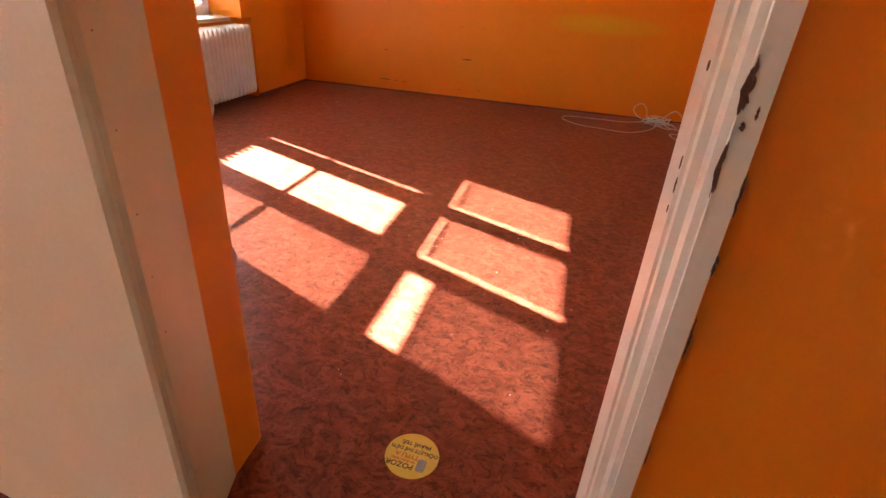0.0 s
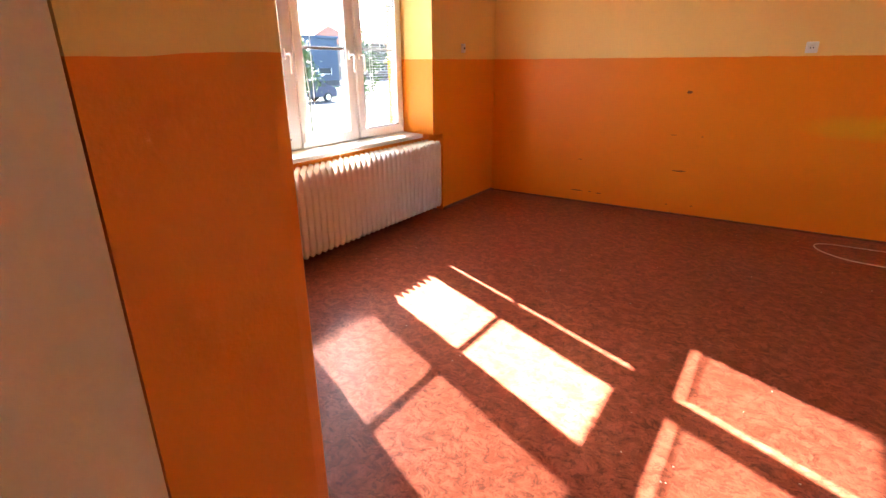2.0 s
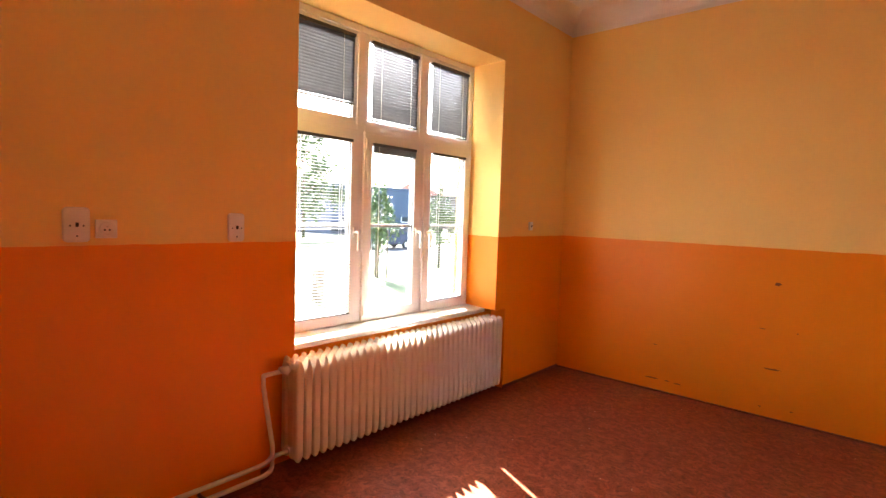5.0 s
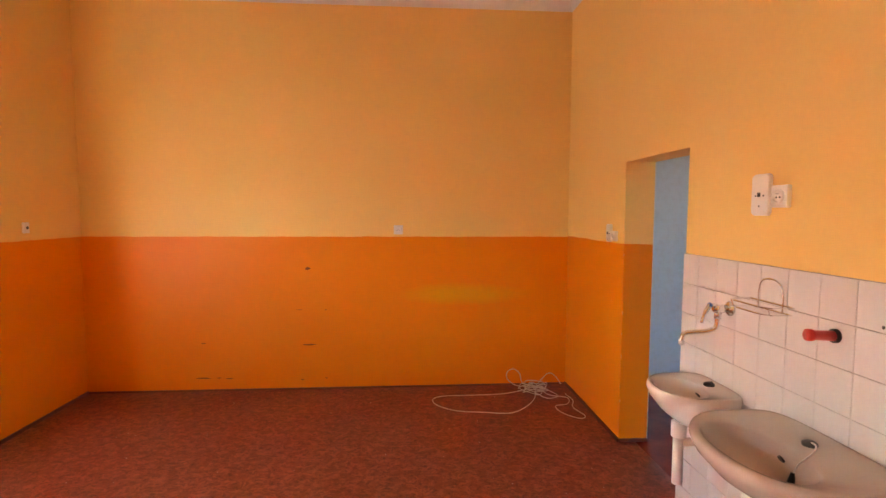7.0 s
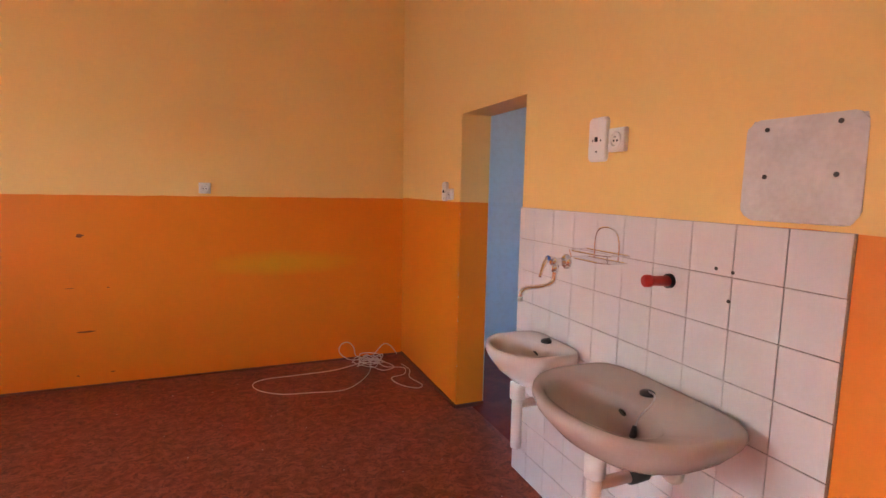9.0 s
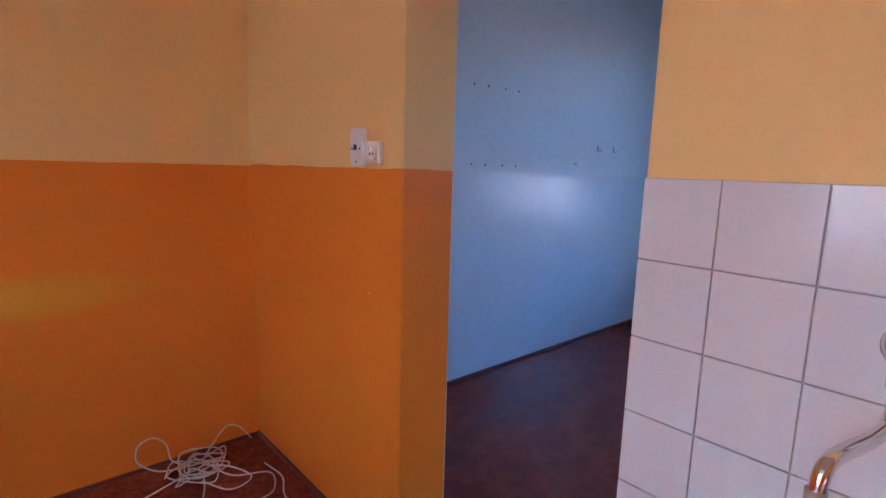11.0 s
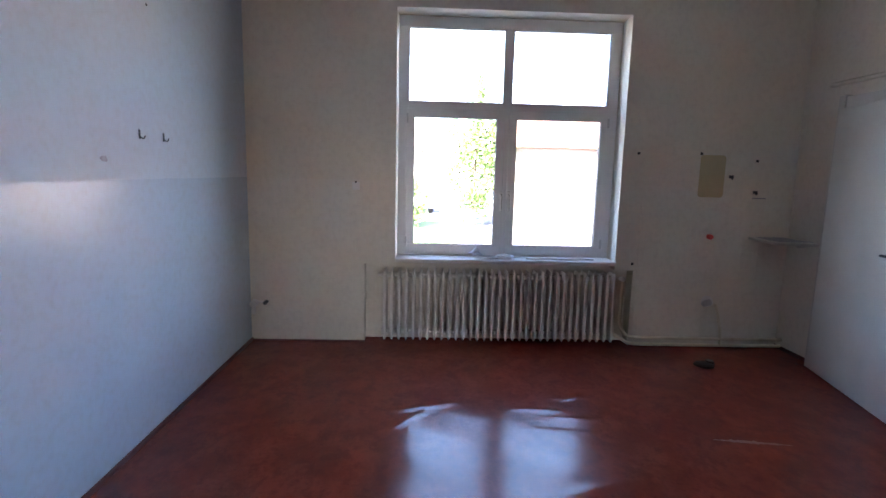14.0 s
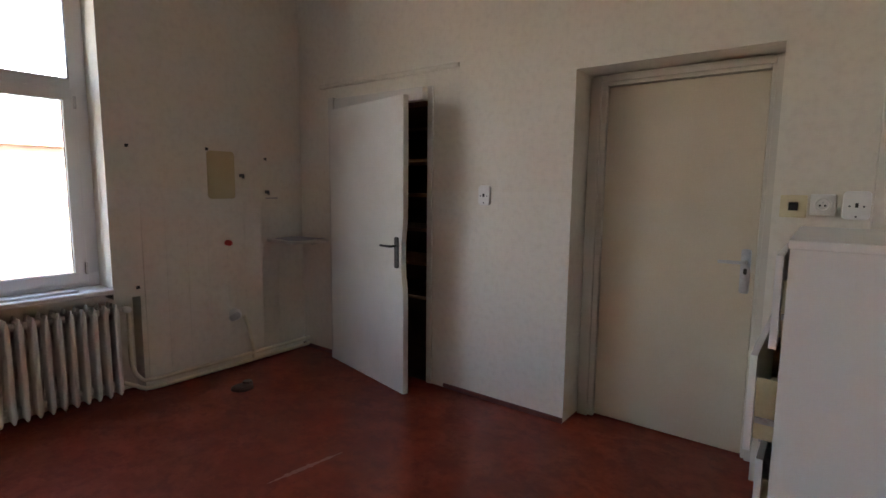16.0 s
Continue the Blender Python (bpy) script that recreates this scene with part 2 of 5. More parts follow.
M["car_dark"] = plain("dark_blue_car_paint", (0.04, 0.05, 0.08), (0.05, 0.06, 0.10), 3, 0.2, 0.01)
M["rubber"] = plain("tyre_rubber", (0.02, 0.02, 0.02), (0.035, 0.035, 0.035), 20, 0.8)

glass = Net("window_glass")
glass.shader.inputs["Transmission Weight"].default_value = 1.0
glass.shader.inputs["IOR"].default_value = 1.01
M["glass"] = glass.finish((0.97, 0.985, 0.98), 0.0)
# Grey tint added to window 1's glass to darken the overbright outdoors.
dimmed = Net("dimmed_window_glass")
dimmed.shader.inputs["Transmission Weight"].default_value = 1.0
dimmed.shader.inputs["IOR"].default_value = 1.01
M["glass_dusty"] = dimmed.finish((0.60, 0.63, 0.64), 0.0)


# ---- building kit ----
def mesh_of(bm, name, smooth=False):
    me = bpy.data.meshes.new(name)
    bmesh.ops.recalc_face_normals(bm, faces=bm.faces)
    bm.to_mesh(me)
    bm.free()
    if smooth:
        me.polygons.foreach_set("use_smooth", [True] * len(me.polygons))
    return me


def part(name, bm, material, parent=None, label="", smooth=False):
    """One mesh object under a thing or a part."""
    me = bm if isinstance(bm, bpy.types.Mesh) else mesh_of(bm, name, smooth)
    if not me.materials:
        me.materials.append(M[material])
    ob = new(name, me)
    ob.parent = parent
    return tagged(ob, label)


def thing(name, m, label, category, group=""):
    """An Empty at the pose m, which carries the parts of a thing."""
    ob = new(name)
    ob.empty_display_size = 0.05
    ob.matrix_world = m
    return tagged(ob, label, category, group)


def setting(name, bm, material, label, category):
    return tagged(part(name, bm, material, None, label), category=category, kind="structure")


def add_box(bm, x0, x1, y0, y1, z0, z1, bevel=0.0):
    made = bmesh.ops.create_cube(bm, size=1.0)
    vs = made["verts"]
    for v in vs:
        v.co = Vector(((x0 + x1) / 2 + v.co.x * (x1 - x0), (y0 + y1) / 2 + v.co.y * (y1 - y0), (z0 + z1) / 2 + v.co.z * (z1 - z0)))
    if bevel:
        edges = {e for v in vs for e in v.link_edges}
        bmesh.ops.bevel(bm, geom=list(edges), offset=bevel, segments=2, affect="EDGES", profile=0.6)
    return bm


def box(x0, x1, y0, y1, z0, z1, bevel=0.0):
    return add_box(bmesh.new(), x0, x1, y0, y1, z0, z1, bevel)


def boxes(rows, bevel=0.0):
    bm = bmesh.new()
    for row in rows:
        add_box(bm, *row, bevel)
    return bm


def add_prism(bm, outline, z0, z1, axis="z"):
    """An outline of (a, b) pairs, drawn out along one axis."""
    def place(a, b, c):
        return {"z": (a, b, c), "y": (a, c, b), "x": (c, a, b)}[axis]
    low, high = ([bm.verts.new(place(a, b, c)) for a, b in outline] for c in (z0, z1))
    bm.faces.new(low), bm.faces.new(high)
    for n in range(len(outline)):
        k = (n + 1) % len(outline)
        bm.faces.new((low[n], low[k], high[k], high[n]))
    return bm


def prism(outline, z0, z1, axis="z"):
    return add_prism(bmesh.new(), outline, z0, z1, axis)


def rounded(w, h, r, steps=5, cx=0.0, cy=0.0):
    """The outline of a rectangle with round corners."""
    out = []
    for n, (sx, sy) in enumerate(((1, 1), (-1, 1), (-1, -1), (1, -1))):
        for k in range(steps + 1):
            a = math.pi / 2 * (n + k / steps)
            out.append((cx + sx * (w / 2 - r) + r * math.cos(a), cy + sy * (h / 2 - r) + r * math.sin(a)))
    return out


def add_tube(bm, points, radius, sides=8, closed=False):
    """A round bar through the points."""
    pts = [Vector(p) for p in points]
    rings, up = [], None
    for n, p in enumerate(pts):
        ahead = (pts[min(n + 1, len(pts) - 1)] - pts[max(n - 1, 0)]).normalized()
        if up is None:
            up = Vector((0, 0, 1)) if abs(ahead.z) < 0.9 else Vector((1, 0, 0))
        side = ahead.cross(up).normalized()
        up = side.cross(ahead).normalized()
        r = radius[n] if isinstance(radius, (list, tuple)) else radius
        rings.append([bm.verts.new(p + r * (math.cos(a) * side + math.sin(a) * up)) for a in (2 * math.pi * k / sides for k in range(sides))])
    for one, two in zip(rings, rings[1:]):
        for k in range(sides):
            bm.faces.new((one[k], one[(k + 1) % sides], two[(k + 1) % sides], two[k]))
    bm.faces.new(rings[0]), bm.faces.new(rings[-1])
    return bm


def tube(points, radius, sides=8):
    return add_tube(bmesh.new(), points, radius, sides)


def smooth_line(points, steps=8):
    """Points along a Catmull-Rom curve through the given ones."""
    p = [Vector(q) for q in points]
    p = [2 * p[0] - p[1], *p, 2 * p[-1] - p[-2]]
    out = []
    for a, b, c, d in zip(p, p[1:], p[2:], p[3:]):
        for k in range(steps):
            t = k / steps
            out.append(0.5 * (2 * b + (c - a) * t + (2 * a - 5 * b + 4 * c - d) * t * t + (3 * b - a - 3 * c + d) * t**3))
    return out + [p[-2]]


def disc(radius, y0, y1, sides=24, cx=0.0, cz=0.0):
    """A flat round piece that lies across y."""
    return prism([(cx + radius * math.cos(2 * math.pi * k / sides), cz + radius * math.sin(2 * math.pi * k / sides)) for k in range(sides)], y0, y1, "y")


def ring_profile(bm, rings):
    """A skin over rings of points, closed at both ends."""
    rows = [[bm.verts.new(p) for p in ring] for ring in rings]
    count = len(rows[0])
    for one, two in zip(rows, rows[1:]):
        for k in range(count):
            bm.faces.new((one[k], one[(k + 1) % count], two[(k + 1) % count], two[k]))
    bm.faces.new(rows[0]), bm.faces.new(rows[-1])
    return bm


# ---- room A: walls, floor, ceiling ----
XR, XP, XB, YS, TOP = 4.34, 4.545, 8.67, -4.735, 3.435
# The opening south of y -5.9 is unseen, added to light the corridor.
setting("wall_west", boxes([
    (-0.5, 0, -5.90, -3.414, 0, 3.9), (-0.5, 0, -7.4, -6.65, 0, 3.9), (-0.5, 0, -6.65, -5.90, 0, 1.35), (-0.5, 0, -6.65, -5.90, 2.1, 3.9), (-0.5, 0, -3.414, -3.203, 0.735, 3.9), (-0.5, -0.16, -3.414, -3.203, 0, 0.735),
    (-0.5, -0.16, -3.203, -1.172, 0, 0.715), (-0.5, 0, -3.203, -1.172, 2.926, 3.9),
    (-0.5, 0, -1.172, -1.012, 0.745, 3.9), (-0.5, -0.16, -1.172, -1.012, 0, 0.745), (-0.5, 0, -1.012, 0.3, 0, 3.9)]),
    "wall_orange", "plastered wall, orange dado below yellow, with a window niche", "wall")
setting("wall_north", box(0, XR, 0, 0.3, 0, 3.9), "wall_yellow_patch", "plastered wall with scuffed orange dado below yellow paint", "wall")
setting("wall_middle", boxes([(XR, XP, -5.155, -2.025, 0, 3.9), (XR, XP, -2.025, -1.240, 1.976, 3.9), (XR, XP, -1.240, 0.3, 0, 3.9)]),
        "wall_bare", "orange and yellow partition wall with an open doorway", "wall")
south = prism([(0, -4.862), (2.386, -4.862), (2.398, -4.864), (2.406, -4.871), (2.409, -4.885), (2.413, -5.004), (2.33, -5.004), (2.33, -5.155), (0, -5.155)], 0, 3.9)
add_prism(south, [(3.316, -4.835), (4.34, -4.835), (4.34, -5.155), (3.312, -5.155), (3.312, -4.996), (3.272, -4.996)], 0, 3.9)
add_prism(south, [(2.33, -4.835), (3.36, -4.835), (3.36, -5.155), (2.33, -5.155)], 2.04, 3.9)
setting("wall_south", south, "wall_door_side", "thick orange and yellow wall with a deep door opening", "wall")
setting("floor_room", box(-0.16, 4.46, -5.14, 0, -0.2, 0), "floor_a", "mottled red-brown linoleum floor", "floor")
setting("floor_corridor", box(0, 4.34, -7.2, -5.14, -0.2, -0.003), "floor_a", "mottled red-brown linoleum corridor floor", "floor")
setting("ceiling_room", box(-0.1, XR + 0.1, -4.9, 0.1, 3.62, 3.75), "ceiling", "white plastered ceiling", "ceiling")


def cove(x0, x1, y0, y1, z0, rise, run):
    """A concave moulding round the top of a room."""
    bm = bmesh.new()
    rows = []
    for k in range(9):
        a = math.pi / 2 * k / 8
        d, z = run * (1 - math.cos(a)), z0 + rise * math.sin(a)
        rows.append([bm.verts.new(v) for v in ((x0 + d, y0 + d, z), (x1 - d, y0 + d, z), (x1 - d, y1 - d, z), (x0 + d, y1 - d, z))])
    for one, two in zip(rows, rows[1:]):
        for k in range(4):
            bm.faces.new((one[k], one[(k + 1) % 4], two[(k + 1) % 4], two[k]))
    return bm


setting("cove_room", cove(0.003, XR - 0.003, -4.832, -0.003, TOP, 0.2, 0.28), "ceiling", "white coved cornice under the ceiling", "cornice")
setting("baseboard_room", boxes([
    (0.0, XR, -0.010, 0, 0, 0.014), (0, 0.012, -1.012, -0.012, 0, 0.024), (0, 0.012, -4.82, -3.414, 0, 0.03),
    (XR - 0.012, XR, -1.240, -0.012, 0, 0.024), (XR, XP, -1.252, -1.240, 0, 0.024), (XR - 0.012, XR, -4.82, -3.565, 0, 0.024)]),
    "skirting", "dark red strip along the foot of the wall", "baseboard")

# ---- corridor ----
# Unseen walls added to close the corridor; their cream bounces neutral light.
setting("wall_corridor", boxes([(-0.5, 4.6, -7.4, -7.2, 0, 3.9), (4.34, 4.6, -7.2, -5.155, 0, 3.9)]), "wall_cream", "unseen corridor wall, cream to bounce neutral light", "wall")
setting("ceiling_corridor", box(-0.1, 4.5, -7.3, -4.9, 3.62, 3.75), "ceiling", "white corridor ceiling", "ceiling")

# ---- room B: walls, floor, ceiling ----
setting("wall_east", boxes([
    (XB, 9.2, -5.3, -3.41, 0, 3.9), (XB, 9.2, -3.41, -3.25, 0.66, 3.9), (8.80, 9.2, -3.41, -3.25, 0, 0.66),
    (8.80, 9.2, -3.25, -1.375, 0, 0.70), (XB, 9.2, -3.25, -1.375, 2.73, 3.9),
    (XB, 9.2, -1.375, -1.118, 0.68, 3.9), (8.80, 9.2, -1.375, -1.118, 0, 0.68), (XB, 9.2, -1.118, 0.3, 0, 3.9)]),
    "wall_cream", "old cream wall with a window niche", "wall")
setting("wall_north_b", box(XP, XB, -0.166, 0.3, 0, 3.9), "wall_oil", "pale blue-grey oil-painted wall, skylight blue in its colour, with nail holes", "wall")
setting("wall_middle_b", boxes([(XP, XP + 0.006, -4.735, -2.028, 0, 3.9), (XP, XP + 0.006, -1.237, -0.166, 0, 3.9), (XP, XP + 0.006, -2.028, -1.237, 1.976, 3.9)]),
        "wall_cream", "cream painted face of the partition", "wall")
setting("wall_south_b", boxes([
    (XP, 5.255, -5.02, YS, 0, 3.9), (5.255, 6.225, -5.02, YS, 2.06, 3.9), (6.225, 7.25, -5.02, YS, 0, 3.9),
    (7.25, 8.17, -5.02, YS, 2.06, 3.9), (8.17, XB, -5.02, YS, 0, 3.9), (XP, XB, -5.6, -5.5, 0, 3.9), (XP, 6.9, -5.5, -5.03, 0, 3.9)]),
    "wall_cream", "old cream wall with a recessed door and a built-in closet", "wall")
setting("pillar", box(XP + 0.008, 4.905, YS + 0.002, -4.63, 0, 3.9), "wall_cream", "cream painted wall corner", "wall")


def wrinkled_floor(x0, x1, y0, y1, step):
    """A linoleum sheet that has come loose: low waves, and ridges near the window."""
    ridges = [((7.36, -1.40), (7.50, -1.86), 0.007), ((7.12, -1.42), (7.44, -1.70), 0.006), ((7.42, -2.20), (7.40, -2.50), 0.005), ((7.30, -2.42), (7.28, -2.72), 0.005),
              ((7.16, -2.30), (7.10, -2.75), 0.004), ((6.55, -2.30), (6.72, -2.80), 0.005), ((6.95, -2.62), (6.75, -2.85), 0.004), ((7.55, -2.50), (7.62, -2.75), 0.004)]
    nx, ny = round((x1 - x0) / step), round((y1 - y0) / step)
    xs, ys = np.meshgrid(np.linspace(x0, x1, nx + 1), np.linspace(y0, y1, ny + 1), indexing="ij")
    z = np.zeros_like(xs)
    for (ax, ay), (bx, by), h in ridges:
        dx, dy = bx - ax, by - ay
        f = np.clip(((xs - ax) * dx + (ys - ay) * dy) / (dx * dx + dy * dy), 0, 1)
        far = np.hypot(xs - ax - f * dx, ys - ay - f * dy)
        z += h * np.sin(np.pi * (0.1 + 0.8 * f)) * np.exp(-(far / 0.022) ** 2)
    loose = np.exp(-(((xs - 7.0) / 0.9) ** 2 + ((ys + 2.1) / 0.9) ** 2))
    z += 0.0016 * loose * (np.sin(9 * xs + 4 * ys) * np.sin(7 * ys - 3 * xs) + 0.6 * np.sin(17 * xs - 11 * ys))
    me = bpy.data.meshes.new("floor_room_b")
    count = ny + 1
    faces = [(i * count + j, (i + 1) * count + j, (i + 1) * count + j + 1, i * count + j + 1) for i in range(nx) for j in range(ny)]
    me.from_pydata(np.stack([xs, ys, z], -1).reshape(-1, 3).tolist(), [], faces)
    me.polygons.foreach_set("use_smooth", [True] * len(me.polygons))
    return me


setting("floor_room_b", wrinkled_floor(4.46, 8.80, -5.5, -0.166, 0.02), "floor_b", "worn red-brown linoleum with wrinkles near the window", "floor")
setting("subfloor_b", box(4.46, 8.80, -5.5, -0.166, -0.25, -0.02), "concrete", "screed under the linoleum", "floor")
setting("ceiling_room_b", box(XP - 0.1, XB + 0.1, -5.6, 0, 3.62, 3.75), "ceiling", "white plastered ceiling", "ceiling")
setting("cove_room_b", cove(XP + 0.008, XB - 0.003, YS + 0.003, -0.169, TOP, 0.2, 0.28), "ceiling", "white coved cornice", "cornice")
setting("baseboard_room_b", boxes([
    (XP + 0.01, XB, -0.178, -0.166, 0, 0.025), (XB - 0.012, XB, -1.118, -0.178, 0, 0.012), (6.225, 7.12, YS, YS + 0.012, 0, 0.03), (8.22, XB, YS, YS + 0.012, 0, 0.03)]),
    "skirting", "dark red strip along the foot of the wall", "baseboard")

# ---- windows ----
def pane_frame(name, y0, y1, z0, z1, x, depth, wide, parent, material="pvc"):
    """A rectangular frame across x of four bars with mitred look, as one mesh."""
    bm = bmesh.new()
    for a in ((y0, y1, z0, z0 + wide), (y0, y1, z1 - wide, z1), (y0, y0 + wide, z0 + wide, z1 - wide), (y1 - wide, y1, z0 + wide, z1 - wide)):
        add_box(bm, x, x + depth, a[0], a[1], a[2], a[3], 0.004)
    return part(name, bm, material, parent)


def pane(y0, y1, z0, z1, x, parent, material="glass"):
    ob = part("pane", box(x - 0.002, x + 0.002, y0, y1, z0, z1), material, parent, "clear window glass")
    ob.visible_shadow = False
    return ob


def bead(y0, y1, z0, z1, x, parent):
    """The dark rubber line round a pane."""
    bm = bmesh.new()
    w = 0.004
    for a in ((y0, y1, z0, z0 + w), (y0, y1, z1 - w, z1), (y0, y0 + w, z0, z1), (y1 - w, y1, z0, z1)):
        add_box(bm, x, x + 0.012, *a)
    return part("gasket", bm, "pvc_grey", parent)


def handle(x, y, z, side, parent):
    """A white window handle that hangs from its rosette; side is the way into the room."""
    rose = part("handle", box(min(x, x + side * 0.012), max(x, x + side * 0.012), y - 0.014, y + 0.014, z - 0.035, z + 0.035, 0.004), "white_plastic", parent, "white window handle")
    line = smooth_line([(x + side * 0.01, y, z), (x + side * 0.045, y, z), (x + side * 0.052, y, z - 0.03), (x + side * 0.05, y, z - 0.13)], 5)
    part("grip", tube(line, 0.009, 8), "white_plastic", rose, smooth=True)
    return rose


def blind(y0, y1, z0, z1, x, tilt, parent, pitch=0.0215, gap=0.0, width=0.025):
    """A venetian blind: head rail, slats, cords and foot rail. tilt: degrees by which the outer edge is raised."""
    rail = part("blind", box(x - 0.014, x + 0.014, y0, y1, z1 - 0.022, z1, 0.003), "slat", parent, "slate-grey metal venetian blind")
    s, c = math.sin(radians(tilt)), math.cos(radians(tilt))
    bm = bmesh.new()
    rows = []
    for k in range(4):
        u = (k / 3 - 0.5) * width
        lift = 0.0022 * (1 - (2 * k / 3 - 1) ** 2)
        rows.append([bm.verts.new((-u * c + lift * s, yy, u * s + lift * c)) for yy in (y0 + 0.004, y1 - 0.004)])
    for a, b in zip(rows, rows[1:]):
        bm.faces.new((a[0], a[1], b[1], b[0]))
    bmesh.ops.solidify(bm, geom=bm.faces[:], thickness=0.0006)
    me = mesh_of(bm, "slat")
    z = z1 - 0.034
    while z > z0 + gap + 0.02:
        ob = part("slat", me, "slat", rail)
        ob.location = (x, 0, z)
        z -= pitch
    part("foot_rail", box(x - 0.010, x + 0.010, y0 + 0.003, y1 - 0.003, z0 + gap, z0 + gap + 0.012, 0.003), "slat", rail)
    cords = bmesh.new()
    for f in (0.18, 0.82):
        yy = y0 + f * (y1 - y0)
        for dx in (-0.0125, 0.0125):
            add_tube(cords, [(x + dx, yy, z0 + gap), (x + dx, yy, z1 - 0.01)], 0.0011, 5)
    part("cord", cords, "cable", rail)
    return rail


def window_a():
    w = tagged(new("window_1"), "white plastic window of six panes with venetian blinds", "window", kind="structure")
    w.location = (0, -0.043, -0.015)
    x, d = -0.41, 0.07
    edges = (-3.165, -2.42, -1.777, -1.125)
    pane_frame("window_frame", edges[0], edges[3], 0.745, 2.935, x, d, 0.05, w)
    for y in edges[1:3]:
        part("mullion", box(x, x + d, y - 0.035, y + 0.035, 0.795, 2.885, 0.004), "pvc", w)
    bars = bmesh.new()
    for n, (a, b) in enumerate(zip(edges, edges[1:])):
        lo, hi = a + (0.05 if n == 0 else 0.035), b - (0.05 if n == 2 else 0.035)
        add_box(bars, x, x + d, lo, hi, 2.165, 2.235, 0.004)
        sash = pane_frame("sash", lo - 0.012, hi + 0.012, 0.785, 2.185, x + 0.03, 0.062, 0.074, w)
        g = (lo + 0.062, hi - 0.062, 0.859, 2.111)
        pane(*g, x + 0.05, sash, "glass_dusty"), bead(*g, x + 0.07, sash)
        part("glazing_bar", box(x + 0.036, x + 0.064, g[0], g[1], 1.486, 1.508, 0.002), "rail", sash, "grey horizontal glazing bar")
        top = pane_frame("transom_frame", lo, hi, 2.235, 2.885, x + 0.012, 0.05, 0.036, w)
        g2 = (lo + 0.036, hi - 0.036, 2.271, 2.849)
        pane(*g2, x + 0.03, top, "glass_dusty"), bead(*g2, x + 0.04, top)
        blind(g2[0] + 0.012, g2[1] - 0.006, g2[2], g2[3], x + 0.082, (78, 71, 71)[n], top, gap=(0.085 if n == 0 else 0.0))
        if n == 1:
            bundle = part("blind", box(x + 0.083, x + 0.111, g[0], g[1], g[3] - 0.022, g[3]), "slat", sash, "raised grey venetian blind")
            for k in range(14):
                slat = part("slat", box(x + 0.084, x + 0.110, g[0] + 0.004, g[1] - 0.004, g[3] - 0.026 - 0.0035 * k, g[3] - 0.0245 - 0.0035 * k), "grey_plastic", bundle)
                slat.location.x = 0.001 * math.sin(3.1 * k)
            part("cord", tube(smooth_line([(x + 0.112, g[0] + 0.05, g[3] - 0.02), (x + 0.114, g[0] + 0.055, 1.6), (x + 0.113, g[0] + 0.05, 0.95)], 4), 0.002, 5), "cable", bundle)
        else:
            blind(g[0] + 0.006, g[1] - (0.006 if n == 0 else 0.02), g[2], g[3], x + 0.108, 2 if n == 0 else -10, sash)
        if n < 2:
            handle(x + 0.092, hi + (-0.025 if n == 0 else -0.025), 1.45, 1, sash)
        else:
            handle(x + 0.092, lo + 0.025, 1.45, 1, sash)
        for zz in (0.86, 2.10):
            yy = lo + 0.002 if n < 2 else hi - 0.002
            part("hinge", tube([(x + 0.098, yy, zz - 0.035), (x + 0.098, yy, zz + 0.035)], 0.009, 8), "white_plastic", sash)
    part("transom", bars, "pvc", w)
    part("cord", tube(smooth_line([(x + 0.09, -2.40, 2.22), (x + 0.16, -2.30, 0.80), (-0.09, -2.27, 0.776), (-0.075, -2.28, 0.66)], 6), 0.002, 5), "cable", w)
    s = prism([(-0.36, 0.715), (-0.120, 0.715), (-0.115, 0.721), (-0.115, 0.741), (-0.121, 0.748), (-0.36, 0.760)], -3.200, -1.175, "y")
    setting("window_sill_1", s, "sill", "white painted window sill above the radiator", "window sill")


def window_b():
    w = tagged(new("window_2"), "white plastic window of four panes", "window", kind="structure")
    x, d = 8.862, 0.07
    y0, y1, mid = -3.245, -1.38, -2.302
    pane_frame("window_frame", y0, y1, 0.735, 2.725, x, d, 0.09, w)
    part("mullion", box(x, x + d, mid - 0.038, mid + 0.038, 0.825, 2.635, 0.004), "pvc", w)
    part("transom", boxes([(x, x + d, y0 + 0.09, mid - 0.038, 1.955, 2.045), (x, x + d, mid + 0.038, y1 - 0.09, 1.955, 2.045)], 0.004), "pvc", w)
    for a, b in ((y0 + 0.09, mid - 0.038), (mid + 0.038, y1 - 0.09)):
        sash = pane_frame("sash", a - 0.02, b + 0.02, 0.765, 1.98, x - 0.02, 0.05, 0.07, w)
        g = (a + 0.05, b - 0.05, 0.835, 1.91)
        pane(*g, x + 0.01, sash), bead(*g, x - 0.004, sash)
        g2 = (a, b, 2.045, 2.635)
        pane(*g2, x + 0.03, w), bead(*g2, x + 0.005, w)
        edge = b + 0.012 if a > mid else a - 0.012
        for zz in (0.86, 1.9):
            part("hinge", box(x - 0.034, x - 0.02, edge - 0.008, edge + 0.008, zz - 0.04, zz + 0.04, 0.004), "steel", sash)
        if a > mid:
            handle(x - 0.02, a - 0.005, 1.27, -1, sash)
        else:
            handle(x - 0.02, b + 0.005, 1.27, -1, sash)
    s = prism([(8.88, 0.70), (8.64, 0.70), (8.633, 0.708), (8.633, 0.728), (8.64, 0.735), (8.88, 0.737)], -3.245, -1.38, "y")
    setting("window_sill_2", s, "sill", "white painted window sill above the radiator", "window sill")


window_a()
window_b()


